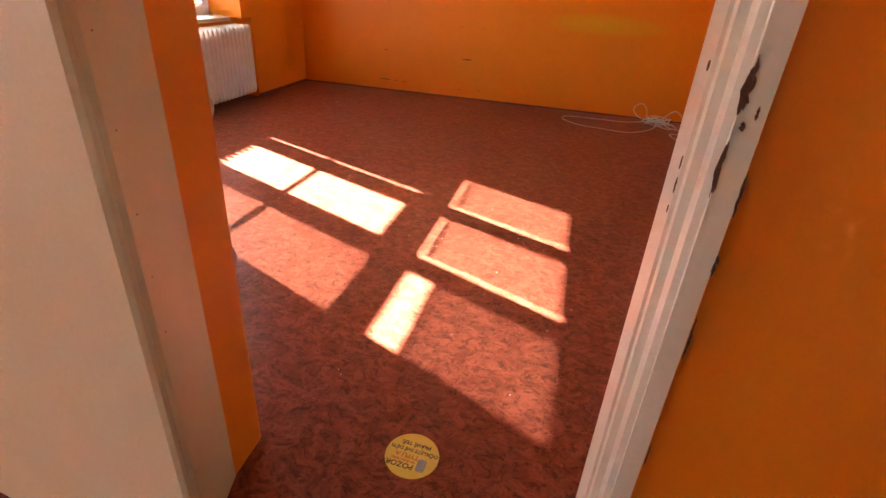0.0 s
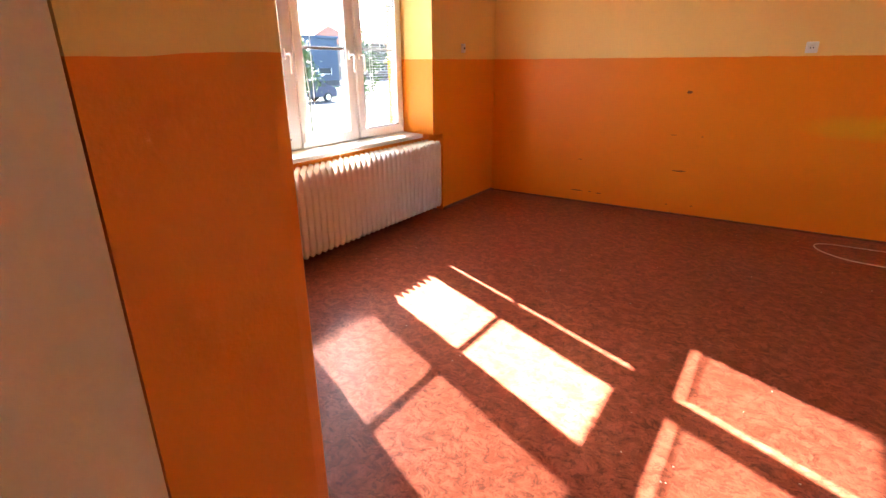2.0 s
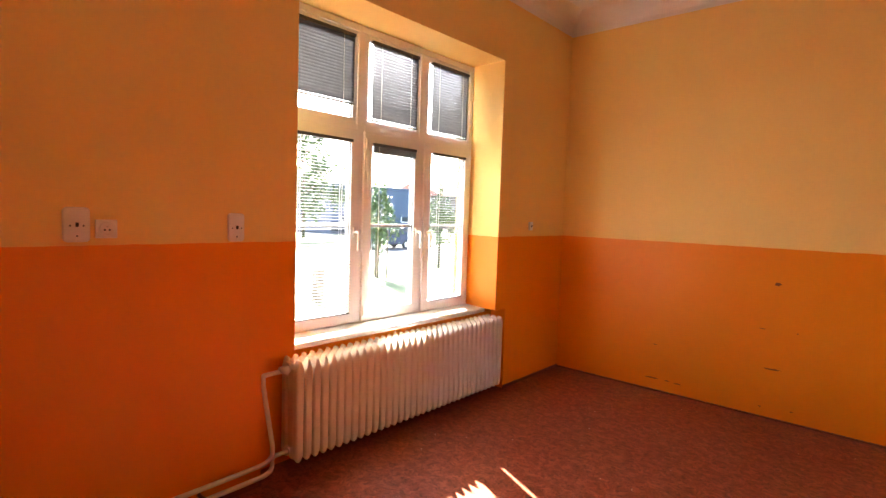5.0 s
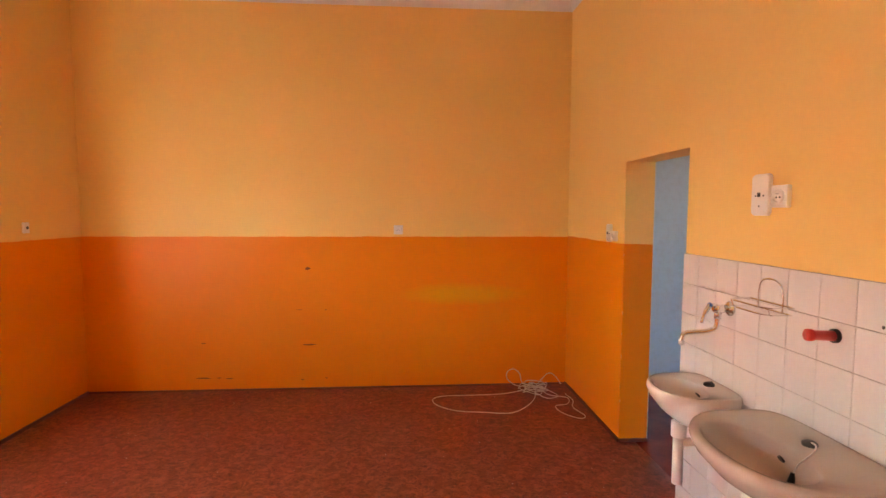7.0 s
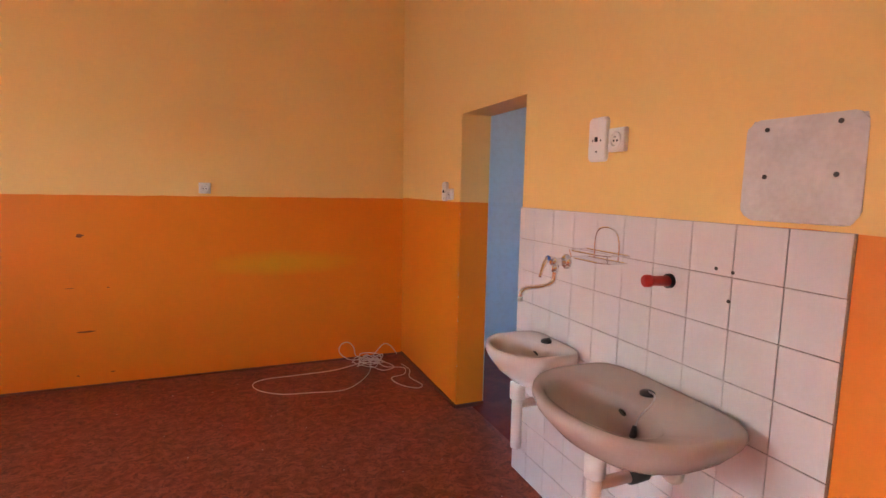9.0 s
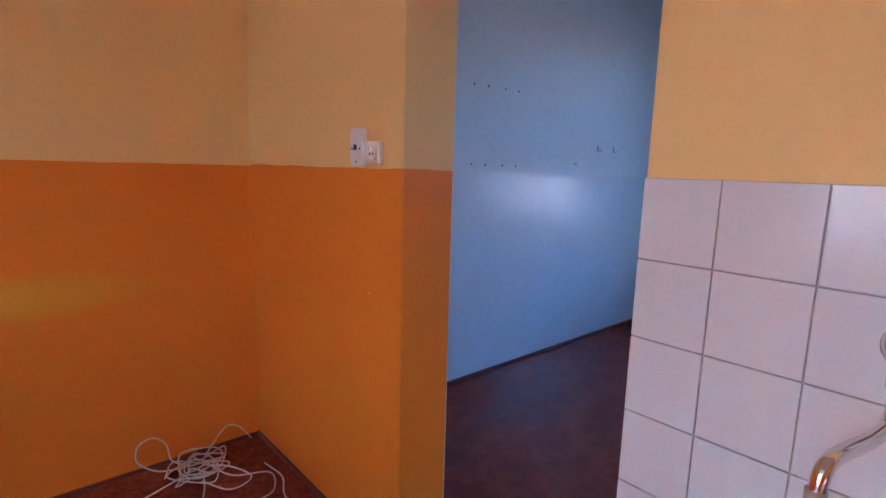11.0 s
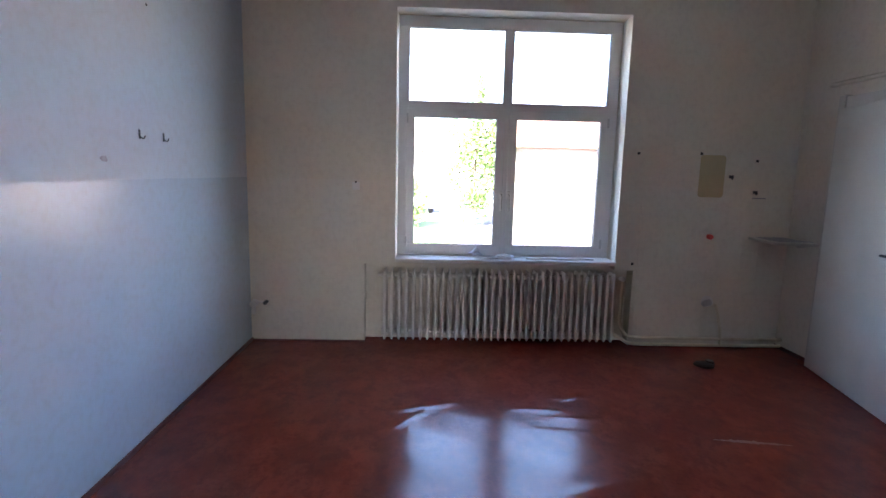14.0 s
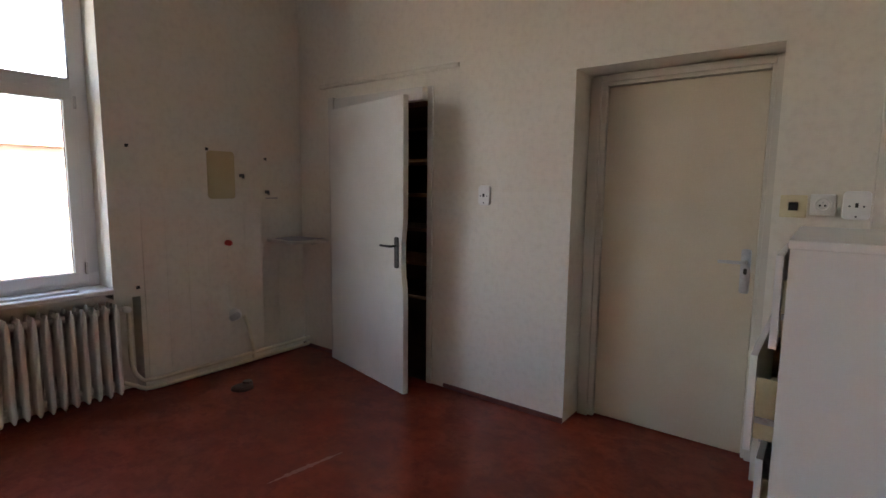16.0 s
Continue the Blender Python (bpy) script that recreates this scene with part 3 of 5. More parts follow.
# ---- radiators and heating pipes ----
def oval(rx, ry, squared=2.3, n=40, cx=0.0, cy=0.0):
    out = []
    for k in range(n):
        a = 2 * math.pi * k / n
        c, s = math.cos(a), math.sin(a)
        out.append((cx + rx * math.copysign(abs(c) ** (2 / squared), c), cy + ry * math.copysign(abs(s) ** (2 / squared), s)))
    return out


def section_mesh(name, depth, height, narrow):
    """One cast-iron column pair, standing at the origin, front towards -y, drawn to a point below and above."""
    bm = bmesh.new()
    half = depth / 2
    for y, w in ((-half + 0.028, narrow), (0.0, narrow * 0.7), (half - 0.028, narrow)):
        rings = []
        for z, sx, sy in ((0.0, 0.25, 0.45), (0.012, 0.6, 0.8), (0.04, 0.95, 1), (0.09, 1, 1), (height - 0.09, 1, 1), (height - 0.055, 0.92, 1), (height - 0.025, 0.62, 0.9), (height - 0.008, 0.32, 0.75), (height, 0.12, 0.5)):
            rings.append([(a, b, z) for a, b in oval(w / 2 * sx, 0.030 * sy, 3.4, 16, 0.0, y)])
        ring_profile(bm, rings)
    for z in (0.055, height - 0.055):
        rings = []
        for y, sx, sz in ((-half + 0.012, 0.5, 0.5), (-half + 0.03, 0.95, 1), (0, 1, 1), (half - 0.03, 0.95, 1), (half - 0.012, 0.5, 0.5)):
            rings.append([(narrow * 0.52 * sx * math.cos(a), y, z + 0.036 * sz * math.sin(a)) for a in (2 * math.pi * k / 8 for k in range(8))])
        ring_profile(bm, rings)
        add_tube(bm, [(-0.0305, 0, z), (0.0305, 0, z)], 0.024, 8)
    return mesh_of(bm, name)


def radiator(m, count, depth, height, narrow, material, label, valve):
    r = thing("radiator", m, label, "radiator")
    me = section_mesh("section", depth, height, narrow)
    for k in range(count):
        ob = part("section", me, material, r)
        ob.location = ((k - (count - 1) / 2) * 0.0605, 0, 0)
    end = count / 2 * 0.0605
    v = part("valve", tube([(valve * (end - 0.01), 0, height - 0.055), (valve * (end + 0.06), 0, height - 0.055)], [0.013, 0.017], 10), material, r, "radiator valve", True)
    part("knob", tube([(valve * (end + 0.045), 0, height - 0.055), (valve * (end + 0.045), -0.055, height - 0.05)], [0.02, 0.022], 12), "white_plastic", v, "white valve cap", True)
    part("plug", tube([(-valve * (end - 0.01), 0, height - 0.055), (-valve * (end + 0.03), 0, height - 0.055)], [0.018, 0.014], 8), material, r)
    return r


radiator(pose(-0.045, -2.155, 0.062, 0, 0, 90), 35, 0.18, 0.628, 0.052, "radiator", "cream cast-iron column radiator in the window niche", -1)
radiator(pose(8.665, -2.265, 0.045, 0, 0, -90), 33, 0.17, 0.60, 0.033, "radiator_old", "white painted cast-iron column radiator in the window niche", 1)


def pipe(label, lines, clips=()):
    p = thing("heating_pipe", pose(*lines[0][0]), label, "pipe")
    base = Vector(lines[0][0])
    for line in lines:
        part("pipe", tube([Vector(q) - base for q in smooth_line(line, 5)], 0.0135, 10), "pipe", p, smooth=True)
    for c in clips:
        part("clip", tube([Vector(c) - base + Vector((-0.05, 0, 0)), Vector(c) - base + Vector((0.022, 0, 0))], 0.012, 8), "skirting", p)
    return p


pipe("cream painted heating pipe along the wall", [[(0.05, -4.86, 0.085), (0.05, -4.76, 0.098), (0.05, -4.70, 0.122), (0.05, -4.6, 0.128), (0.05, -4.2, 0.132), (0.05, -3.7, 0.137), (0.05, -3.47, 0.142),
    (0.048, -3.40, 0.152), (0.045, -3.365, 0.20), (0.01, -3.37, 0.36), (-0.02, -3.385, 0.54), (-0.03, -3.385, 0.605), (-0.045, -3.37, 0.622), (-0.05, -3.25, 0.622)]])
pipe("cream painted return pipe along the wall", [[(0.055, -4.86, 0.035), (0.055, -4.74, 0.042), (0.055, -4.66, 0.062), (0.055, -4.5, 0.066), (0.055, -4.0, 0.070), (0.055, -3.5, 0.076), (0.05, -3.40, 0.082),
    (0.03, -3.36, 0.10), (-0.02, -3.33, 0.115), (-0.045, -3.29, 0.118), (-0.05, -3.18, 0.118)]], [(0.052, -3.76, 0.082)])
pipe("cream painted heating pipe low on the wall", [[(8.60, -4.73, 0.085), (8.60, -4.2, 0.085), (8.60, -3.7, 0.088), (8.61, -3.42, 0.092), (8.65, -3.37, 0.11), (8.72, -3.35, 0.2), (8.72, -3.35, 0.5), (8.71, -3.345, 0.57), (8.69, -3.33, 0.59)]])
pipe("cream painted return pipe low on the wall", [[(8.60, -4.73, 0.03), (8.60, -4.2, 0.03), (8.60, -3.6, 0.032), (8.60, -3.40, 0.04), (8.63, -3.33, 0.07), (8.665, -3.27, 0.1)],
    [(8.60, -4.19, 0.03), (8.60, -4.19, 0.06), (8.60, -4.19, 0.10), (8.63, -4.19, 0.2), (8.655, -4.17, 0.33), (8.655, -4.15, 0.38)]])

# ---- entrance door of room A ----
jambs = tagged(new("door_frame_1"), "chipped white painted wooden door frame", "door frame", kind="structure")
part("jamb", prism([(2.33, -5.006), (2.414, -5.006), (2.461, -5.176), (2.456, -5.186), (2.460, -5.196), (2.472, -5.206), (2.536, -5.272), (2.545, -5.284), (2.543, -5.293), (2.530, -5.298), (2.45, -5.235), (2.40, -5.158), (2.33, -5.158)], 0, 2.05), "door_paint", jambs)
part("jamb", prism([(3.294, -4.962), (3.250, -4.962), (3.248, -5.050), (3.257, -5.053), (3.257, -5.060), (3.250, -5.064), (3.251, -5.078), (3.262, -5.082), (3.262, -5.104), (3.257, -5.108), (3.258, -5.128), (3.267, -5.131), (3.266, -5.142), (3.294, -5.142), (3.296, -5.122), (3.294, -5.122)], 0, 2.05), "frame_paint", jambs).location = (0.018, -0.036, 0)
part("head", box(2.33, 3.36, -5.176, -4.998, 2.05, 2.11), "frame_paint", jambs)


def chip(x, y, z, w, h, facing, seed):
    """A ragged flake where paint has come off; facing: x or y."""
    rnd = random.Random(seed)
    out = [(w / 2 * math.cos(a) * rnd.uniform(0.3, 1.15), h / 2 * math.sin(a) * rnd.uniform(0.6, 1.15)) for a in (2 * math.pi * k / 27 for k in range(27))]
    if facing == "y":
        return prism([(x + a, z + b) for a, b in out], y, y + 0.002, "y")
    return prism([(y + a, z + b) for a, b in out], x, x + 0.002, "x")


for row in ((3.267, -5.144, 1.135, 0.012, 0.062, "y"), (3.265, -5.144, 1.045, 0.007, 0.07, "y"), (3.284, -5.144, 1.11, 0.004, 0.014, "y"), (3.274, -5.144, 1.095, 0.008, 0.010, "y"), (3.295, -5.144, 1.02, 0.004, 0.05, "y"), (3.296, -5.144, 0.82, 0.004, 0.07, "y"), (3.296, -5.144, 1.25, 0.004, 0.05, "y"), (3.296, -5.144, 0.6, 0.003, 0.05, "y"), (3.295, -5.144, 0.93, 0.005, 0.03, "y"),
            (3.247, -5.035, 1.14, 0.010, 0.012, "x"), (3.247, -5.04, 1.02, 0.005, 0.016, "x"), (3.247, -5.046, 0.99, 0.007, 0.022, "x"), (3.247, -5.04, 0.955, 0.004, 0.010, "x"), (3.258, -5.118, 0.93, 0.006, 0.03, "x")):
    part("chip", chip(*row, round(row[2] * 1000) % 97), "chipped", jambs).location = (0.018, -0.036, 0)
for z in (0.60, 0.72, 0.84, 0.98, 1.12, 1.26, 1.34, 1.46, 1.7):
    part("nail_hole", tube([(2.440, -5.150, z), (2.4565, -5.155, z)], 0.0012, 8), "chipped", jambs)
for z, tall in ((1.085, 0.048), (0.25, 0.05), (1.8, 0.05)):
    part("hinge", tube([(2.556, -5.286, z - tall), (2.558, -5.288, z - 0.3 * tall), (2.555, -5.286, z + 0.4 * tall), (2.557, -5.287, z + tall)], [0.004, 0.006, 0.0045, 0.005], 9), "chipped", jambs, "black worn hinge")

rnd = random.Random(21)
steps = [(0.0008 + 0.007 * rnd.random() ** 3, 2.05 * k / 120) for k in range(121)]
part("paint_edge", prism([(3.310, 0.0)] + [(3.312 + w, z) for w, z in steps] + [(3.310, 2.05)], -5.1572, -5.1553, "y"), "frame_paint", jambs, "ragged edge of white gloss paint on the wall")

leaf = tagged(new("door_1"), "beige painted door leaf standing wide open into the corridor", "door", kind="structure")
part("panel", prism([(2.568, -5.297), (2.580, -5.299), (2.585, -5.304), (2.584, -5.311), (2.576, -5.316), (1.760, -5.205), (1.764, -5.172)], 0.01, 2.04), "door_paint", leaf)


# ---- room B doors ----
def lever(parent, material, size=1.0, keyhole=True, side=-1):
    plate = part("door_handle", prism(rounded(0.045 * size, 0.23 * size, 0.012), -0.008, 0, "y"), material, parent)
    part("grip", tube(smooth_line([(0, -0.008, 0.05 * size), (0, -0.05, 0.05 * size), (side * 0.012, -0.06, 0.05 * size), (side * 0.12 * size, -0.06, 0.048 * size)], 5), 0.009 * size, 10), material, plate, smooth=True)
    if keyhole:
        part("lock", prism(rounded(0.016, 0.032, 0.007), -0.012, -0.008, "y"), "black", plate)
    return plate


door = tagged(new("door_2"), "closed beige painted door in a deep recess", "door", kind="structure")
part("door_leaf", box(5.322, 6.118, -5.005, -4.965, 0.012, 1.985, 0.003), "door_paint", door)
part("door_frame", boxes([(6.121, 6.212, -5.01, -4.945, 0, 2.055), (5.262, 5.319, -5.01, -4.945, 0, 2.055), (5.319, 6.121, -5.01, -4.945, 1.99, 2.055)], 0.006), "frame_cream", door)
part("reveal_moulding", boxes([(6.150, 6.215, -4.945, -4.925, 0, 2.04), (5.265, 5.300, -4.945, -4.925, 0, 2.04), (5.3, 6.15, -4.945, -4.925, 2.01, 2.04)], 0.005), "frame_cream", door)
h = lever(door, "steel")
h.matrix_basis = pose(5.365, -4.965, 0.99, 0, 0, 180)
closet = thing("built_in_closet", pose(7.70, -4.69, 0), "white built-in closet with its warped door ajar and dark shelves inside", "closet")
part("frame", boxes([(-0.47, -0.425, -0.045, -0.032, 0, 2.08), (0.46, 0.52, -0.045, 0.030, 0, 2.08), (-0.425, 0.46, -0.045, 0.022, 1.985, 2.07)], 0.005), "old_white", closet)
# All lining boards share one very dark brown.
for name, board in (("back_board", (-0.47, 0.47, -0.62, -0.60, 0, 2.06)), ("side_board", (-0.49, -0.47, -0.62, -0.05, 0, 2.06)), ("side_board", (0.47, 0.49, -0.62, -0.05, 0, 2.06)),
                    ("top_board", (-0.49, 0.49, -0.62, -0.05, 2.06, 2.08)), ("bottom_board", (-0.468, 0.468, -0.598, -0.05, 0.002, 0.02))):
    part(name, box(*board), "cupboard_dark", closet, "very dark brown closet lining")
for z in (0.58, 0.83, 1.08, 1.33, 1.58, 1.8):
    part("shelf", box(-0.465, 0.465, -0.59, -0.12, z, z + 0.022, 0.002), "shelf_wood", closet)
# The leaf's free edge is worn and bows inwards at the lock.
edge = [(0.0, 0.0), (0.0, 0.45), (0.0, 0.66), (0.004, 0.72), (0.018, 0.80), (0.024, 0.88), (0.022, 1.02), (0.012, 1.10), (0.002, 1.18), (0.0, 1.30), (0.0, 1.965)]
leaf2 = part("door_leaf", prism([(0.965 - a, b) for a, b in edge] + [(0.0, 1.965), (0.0, 0.0)], -0.02, 0.02, "y"), "old_white", closet, "warped white door leaf")
leaf2.matrix_basis = pose(0.47, 0.035, 0.015, 0, 0, 180 - 12.4)
h = lever(leaf2, "black", 0.9, False, -1)
h.matrix_basis = pose(0.895, -0.02, 0.955)
h2 = part("lock_edge", box(0.938, 0.944, -0.012, 0.012, 0.88, 1.05), "steel", leaf2)
setting("trim_ledge", prism([(YS, 2.17), (YS + 0.014, 2.178), (YS + 0.02, 2.195), (YS, 2.205)], 7.02, 8.40, "x"), "wall_cream", "old plaster ridge above the closet", "trim")


# ---- switches and sockets ----
def socket(m, label="white surface-mounted wall socket", size=0.082, low=False):
    s = thing("wall_socket", m, label, "socket")
    part("housing", box(-size / 2, size / 2, -0.022, 0, -size / 2, size / 2, 0.005), "white_plastic", s)
    face = bmesh.new()
    n = 28
    rings = [[(r * math.cos(2 * math.pi * k / n), y, r * math.sin(2 * math.pi * k / n)) for k in range(n)] for r, y in ((0.031, -0.021), (0.031, -0.028), (0.029, -0.031), (0.024, -0.031), (0.021, -0.0235))]
    ring_profile(face, rings)
    part("face", face, "white_plastic", s)
    for dx in (-0.0095, 0.0095):
        part("hole", tube([(dx, -0.0232, -0.004), (dx, -0.0250, -0.004)], 0.0045, 8), "black", s)
    part("earth_pin", tube([(0, -0.023, 0.010), (0, -0.033, 0.010)], 0.0032, 8), "steel", s)
    return s


def switch_plate(m, label, w=0.085, h=0.15):
    s = thing("light_switch", m, label, "switch")
    plate = bmesh.new()
    rows = [[(a, y, b) for a, b in rounded(w * k, h * k, 0.018 * k)] for k, y in ((1.0, 0.0), (1.0, -0.012), (0.95, -0.018))]
    ring_profile(plate, rows)
    part("plate", plate, "white_plastic", s)
    part("rocker", box(-0.0055, 0.0055, -0.026, -0.018, -0.009, 0.010, 0.002), "black", s, "black toggle")
    for dx, dz in ((-0.024, -0.004), (0.024, -0.004), (0, -0.048)):
        part("screw", tube([(dx, -0.018, dz), (dx, -0.0195, dz)], 0.0042, 8), "grey_plastic", s)
    return s


socket(pose(2.762, 0, 1.465), "white wall socket at the dado line")
small = thing("wall_socket", pose(0, -0.661, 1.500, 0, 0, 90), "small white connector box at the dado line", "socket")
part("housing", box(-0.024, 0.024, -0.022, 0, -0.04, 0.04, 0.004), "white_plastic", small)
part("face", disc(0.011, -0.025, -0.021, 12), "grey_plastic", small)
switch_plate(pose(0, -3.571, 1.483, 0, 0, 90), "white switch plate with a black toggle on yellow wall")
switch_plate(pose(0, -4.277, 1.494, 0, 0, 90), "large white switch plate beside a wall socket", 0.098, 0.15)
socket(pose(0, -4.167, 1.476, 0, 0, 90), "white wall socket beside a switch plate")
switch_plate(pose(XR, -0.994, 1.478, 0, 0, -90), "white switch plate near the doorway edge", 0.078, 0.132)
socket(pose(XR, -1.096, 1.460, 0, 0, -90), "white wall socket near the doorway edge", 0.074)
switch_plate(pose(XR, -2.606, 1.705, 0, 0, -90), "tall white switch plate above the tiles", 0.105, 0.175)
socket(pose(XR, -2.722, 1.696, 0, 0, -90), "white wall socket above the tiles", 0.09)
switch_plate(pose(6.806, YS, 1.354, 0, 0, 180), "white switch plate on cream wall beside the closet", 0.085, 0.125)
call = thing("light_switch", pose(5.175, YS, 1.335, 0, 0, 180), "yellowed square switch with a black button", "switch")
part("plate", box(-0.05, 0.05, -0.02, 0, -0.05, 0.05, 0.006), "yellow_plastic", call)
part("button", box(-0.018, 0.018, -0.026, -0.02, -0.018, 0.018, 0.003), "black", call)
socket(pose(5.07, YS, 1.345, 0, 0, 180), "white wall socket beside a yellowed switch", 0.09)
switch_plate(pose(4.955, YS, 1.345, 0, 0, 180), "white switch plate with a dark toggle in a row", 0.095, 0.12)
box_b = thing("wall_socket", pose(XB, -1.05, 1.33, 0, 0, -90), "small white blanking plate on cream wall", "socket")
part("plate", box(-0.03, 0.03, -0.008, 0, -0.035, 0.03, 0.003), "white_plastic", box_b)
part("hole", disc(0.008, -0.011, -0.007, 10, 0.0, 0.03), "black", box_b)


# ---- wash area: sinks and fittings ----
def washbasin(m, w, d, material, label, chain, big):
    """A wall-hung basin: back at y=0, front towards -y, rim at z=0."""
    s = thing("washbasin", m, label, "washbasin")
    n = 44

    def outline(scale_x, scale_y, cy, flat):
        out = []
        for k in range(n):
            a = 2 * math.pi * k / n
            c, t = math.cos(a), math.sin(a)
            x, y = w / 2 * scale_x * c, d / 2 * scale_y * t
            if t > 0:
                x = w / 2 * scale_x * math.copysign(abs(c) ** 0.45, c)
                y = d / 2 * scale_y * abs(t) ** flat
            out.append((x, cy - 0.0 + y))
        return out

    bm = bmesh.new()
    mid = -d / 2
    rings = []
    for sx, sy, cy, z, flat in ((0.30, 0.34, mid + 0.06, -0.185, 0.6), (0.52, 0.58, mid + 0.05, -0.165, 0.5), (0.80, 0.84, mid + 0.03, -0.11, 0.4), (0.96, 0.97, mid + 0.006, -0.05, 0.35),
                                (1.0, 1.0, mid, -0.02, 0.32), (0.992, 0.99, mid, -0.004, 0.32), (0.97, 0.965, mid, 0.004, 0.32), (0.93, 0.92, mid, 0.004, 0.35)):
        rings.append([(x, y, z) for x, y in outline(sx, sy, cy, flat)])
    bowl = mid - (0.070 if big else 0.045) * d / 0.45
    reach, wide, deep = (0.262, 0.365, 0.8) if big else (0.315, 0.395, 1.0)
    for rx, ry, z in ((wide * w, reach * d, 0.0), ((wide - 0.015) * w, (reach - 0.015) * d, -0.012), ((wide - 0.06) * w, (reach - 0.05) * d, -0.06 * deep), (0.24 * w, 0.175 * d, -0.10 * deep), (0.10 * w, 0.08 * d, -0.125 * deep), (0.03, 0.03, -0.13 * deep)):
        rings.append([(x, y, z) for x, y in oval(rx, ry, 2.2, n, 0, bowl)])
    ring_profile(bm, rings)
    basin = part("basin", bm, material, s, smooth=True)
    part("drain", tube([(0, bowl, -0.1295 * deep), (0, bowl, -0.126 * deep)], 0.024, 16), "chrome", basin)
    part("overflow", tube([(0, bowl + (reach - 0.07) * d, -0.045), (0, bowl + (reach - 0.06) * d, -0.042)], 0.013, 12), "black", basin)
    deck = bowl + 0.40 * d
    plug = part("tap_hole_plug", tube([(0.0, deck, 0.002), (0.0, deck, 0.012), (0, deck, 0.018)], [0.025, 0.024, 0.012], 14), "black", s, "black rubber plug", True)
    if chain:
        part("chain", tube(smooth_line([(0.0, deck, 0.014), (0.05, deck - 0.02, 0.022), (0.08, deck - 0.06, 0.012), (0.075, deck - 0.10, -0.025), (0.078, deck - 0.12, -0.06)], 6), 0.0028, 6), "steel", plug)
        part("stopper", tube([(0.078, deck - 0.12, -0.05), (0.08, deck - 0.125, -0.085)], [0.006, 0.013], 10), "black", plug)
    else:
        part("chain", tube(smooth_line([(0.0, deck, 0.014), (0.03, deck - 0.005, 0.03), (0.045, deck - 0.015, 0.015), (0.02, deck - 0.02, 0.01)], 6), 0.003, 6), "black", plug)
    trap = part("trap", tube([(0, bowl, -0.17), (0, bowl, -0.24)], 0.034, 14), "white_plastic", s, "white plastic bottle trap", True)
    part("pipe", tube([(0, bowl, -0.24), (0, bowl, -0.47)], 0.024, 14), "white_plastic", trap, smooth=True)
    part("elbow", tube([(0, bowl, -0.27), (0, bowl + 0.4 * d, -0.27), (0, -0.03, -0.265)], 0.02, 12), "white_plastic", trap, smooth=True)
    if big:
        part("joint", tube([(0, bowl + 0.28 * d, -0.265), (0, bowl + 0.42 * d, -0.262)], 0.032, 14), "grey_plastic", trap, "dark grey pipe joint", True)
        part("side_inlet", tube([(0.01, bowl + 0.36 * d, -0.24), (-0.05, bowl + 0.34 * d, -0.225)], 0.022, 12), "grey_plastic", trap, smooth=True)
        part("rosette", tube([(0, -0.004, -0.265), (0, -0.016, -0.265)], [0.065, 0.045], 20), "white_plastic", trap, smooth=True)
    return s


washbasin(pose(XR - 0.012, -2.41, 0.815, 0, 0, -90), 0.40, 0.35, "china", "small white wall-hung washbasin with a black plug", False, False)
washbasin(pose(XR - 0.012, -3.08, 0.840, 0, 0, -90), 0.65, 0.49, "china_beige", "large beige wall-hung washbasin with plug on a chain", True, True)

tap = thing("wall_tap", pose(XR - 0.011, -2.44, 1.188, 0, 0, -90), "chrome wall-mounted lever tap with swivel spout", "tap")
part("rosette", tube([(0, 0, 0), (0, -0.008, 0), (0, -0.02, 0)], [0.034, 0.034, 0.018], 20), "chrome", tap, smooth=True)
part("body", tube([(0, -0.01, 0), (0, -0.075, 0.0), (0, -0.085, 0.0)], [0.017, 0.019, 0.012], 14), "chrome", tap, smooth=True)
part("lever", tube(smooth_line([(0, -0.07, 0.014), (0, -0.10, 0.016), (0.002, -0.125, -0.02), (0.004, -0.14, -0.065)], 5), [0.010] * 10 + [0.007] * 6, 10), "chrome", tap, "chrome lever with a blue dot", True)
part("spout", tube(smooth_line([(0, -0.06, -0.01), (0, -0.062, -0.055), (-0.002, -0.07, -0.09), (-0.015, -0.11, -0.108), (-0.034, -0.165, -0.115), (-0.044, -0.195, -0.128), (-0.047, -0.205, -0.165)], 6), 0.0105, 12), "chrome", tap, smooth=True)
part("aerator", tube([(-0.047, -0.205, -0.155), (-0.047, -0.205, -0.176)], 0.0125, 12), "steel", tap, smooth=True)
part("dot", tube([(0, -0.096, 0.014), (0, -0.107, 0.020)], 0.012, 14), "blue_dot", tap, "blue index button", True)
part("collar", tube([(0, -0.06, -0.012), (0, -0.062, -0.045)], 0.015, 12), "chrome", tap, smooth=True)

dish = thing("soap_dish", pose(XR - 0.011, -2.70, 1.232, 0, 0, -90), "chrome wire soap rack on tiled wall", "soap rack")
loop = [(0.25 * a, -0.003 - 0.11 * b, 0) for a, b in ((-0.5, 0), (-0.48, 0.75), (-0.3, 1), (0.3, 1), (0.48, 0.75), (0.5, 0), (-0.5, 0))]
part("rim", tube([Vector(p) + Vector((0, 0, 0.03)) for p in loop], 0.0028, 6), "chrome", dish)
part("base", tube([Vector(p) * 0.92 for p in loop], 0.0026, 6), "chrome", dish)
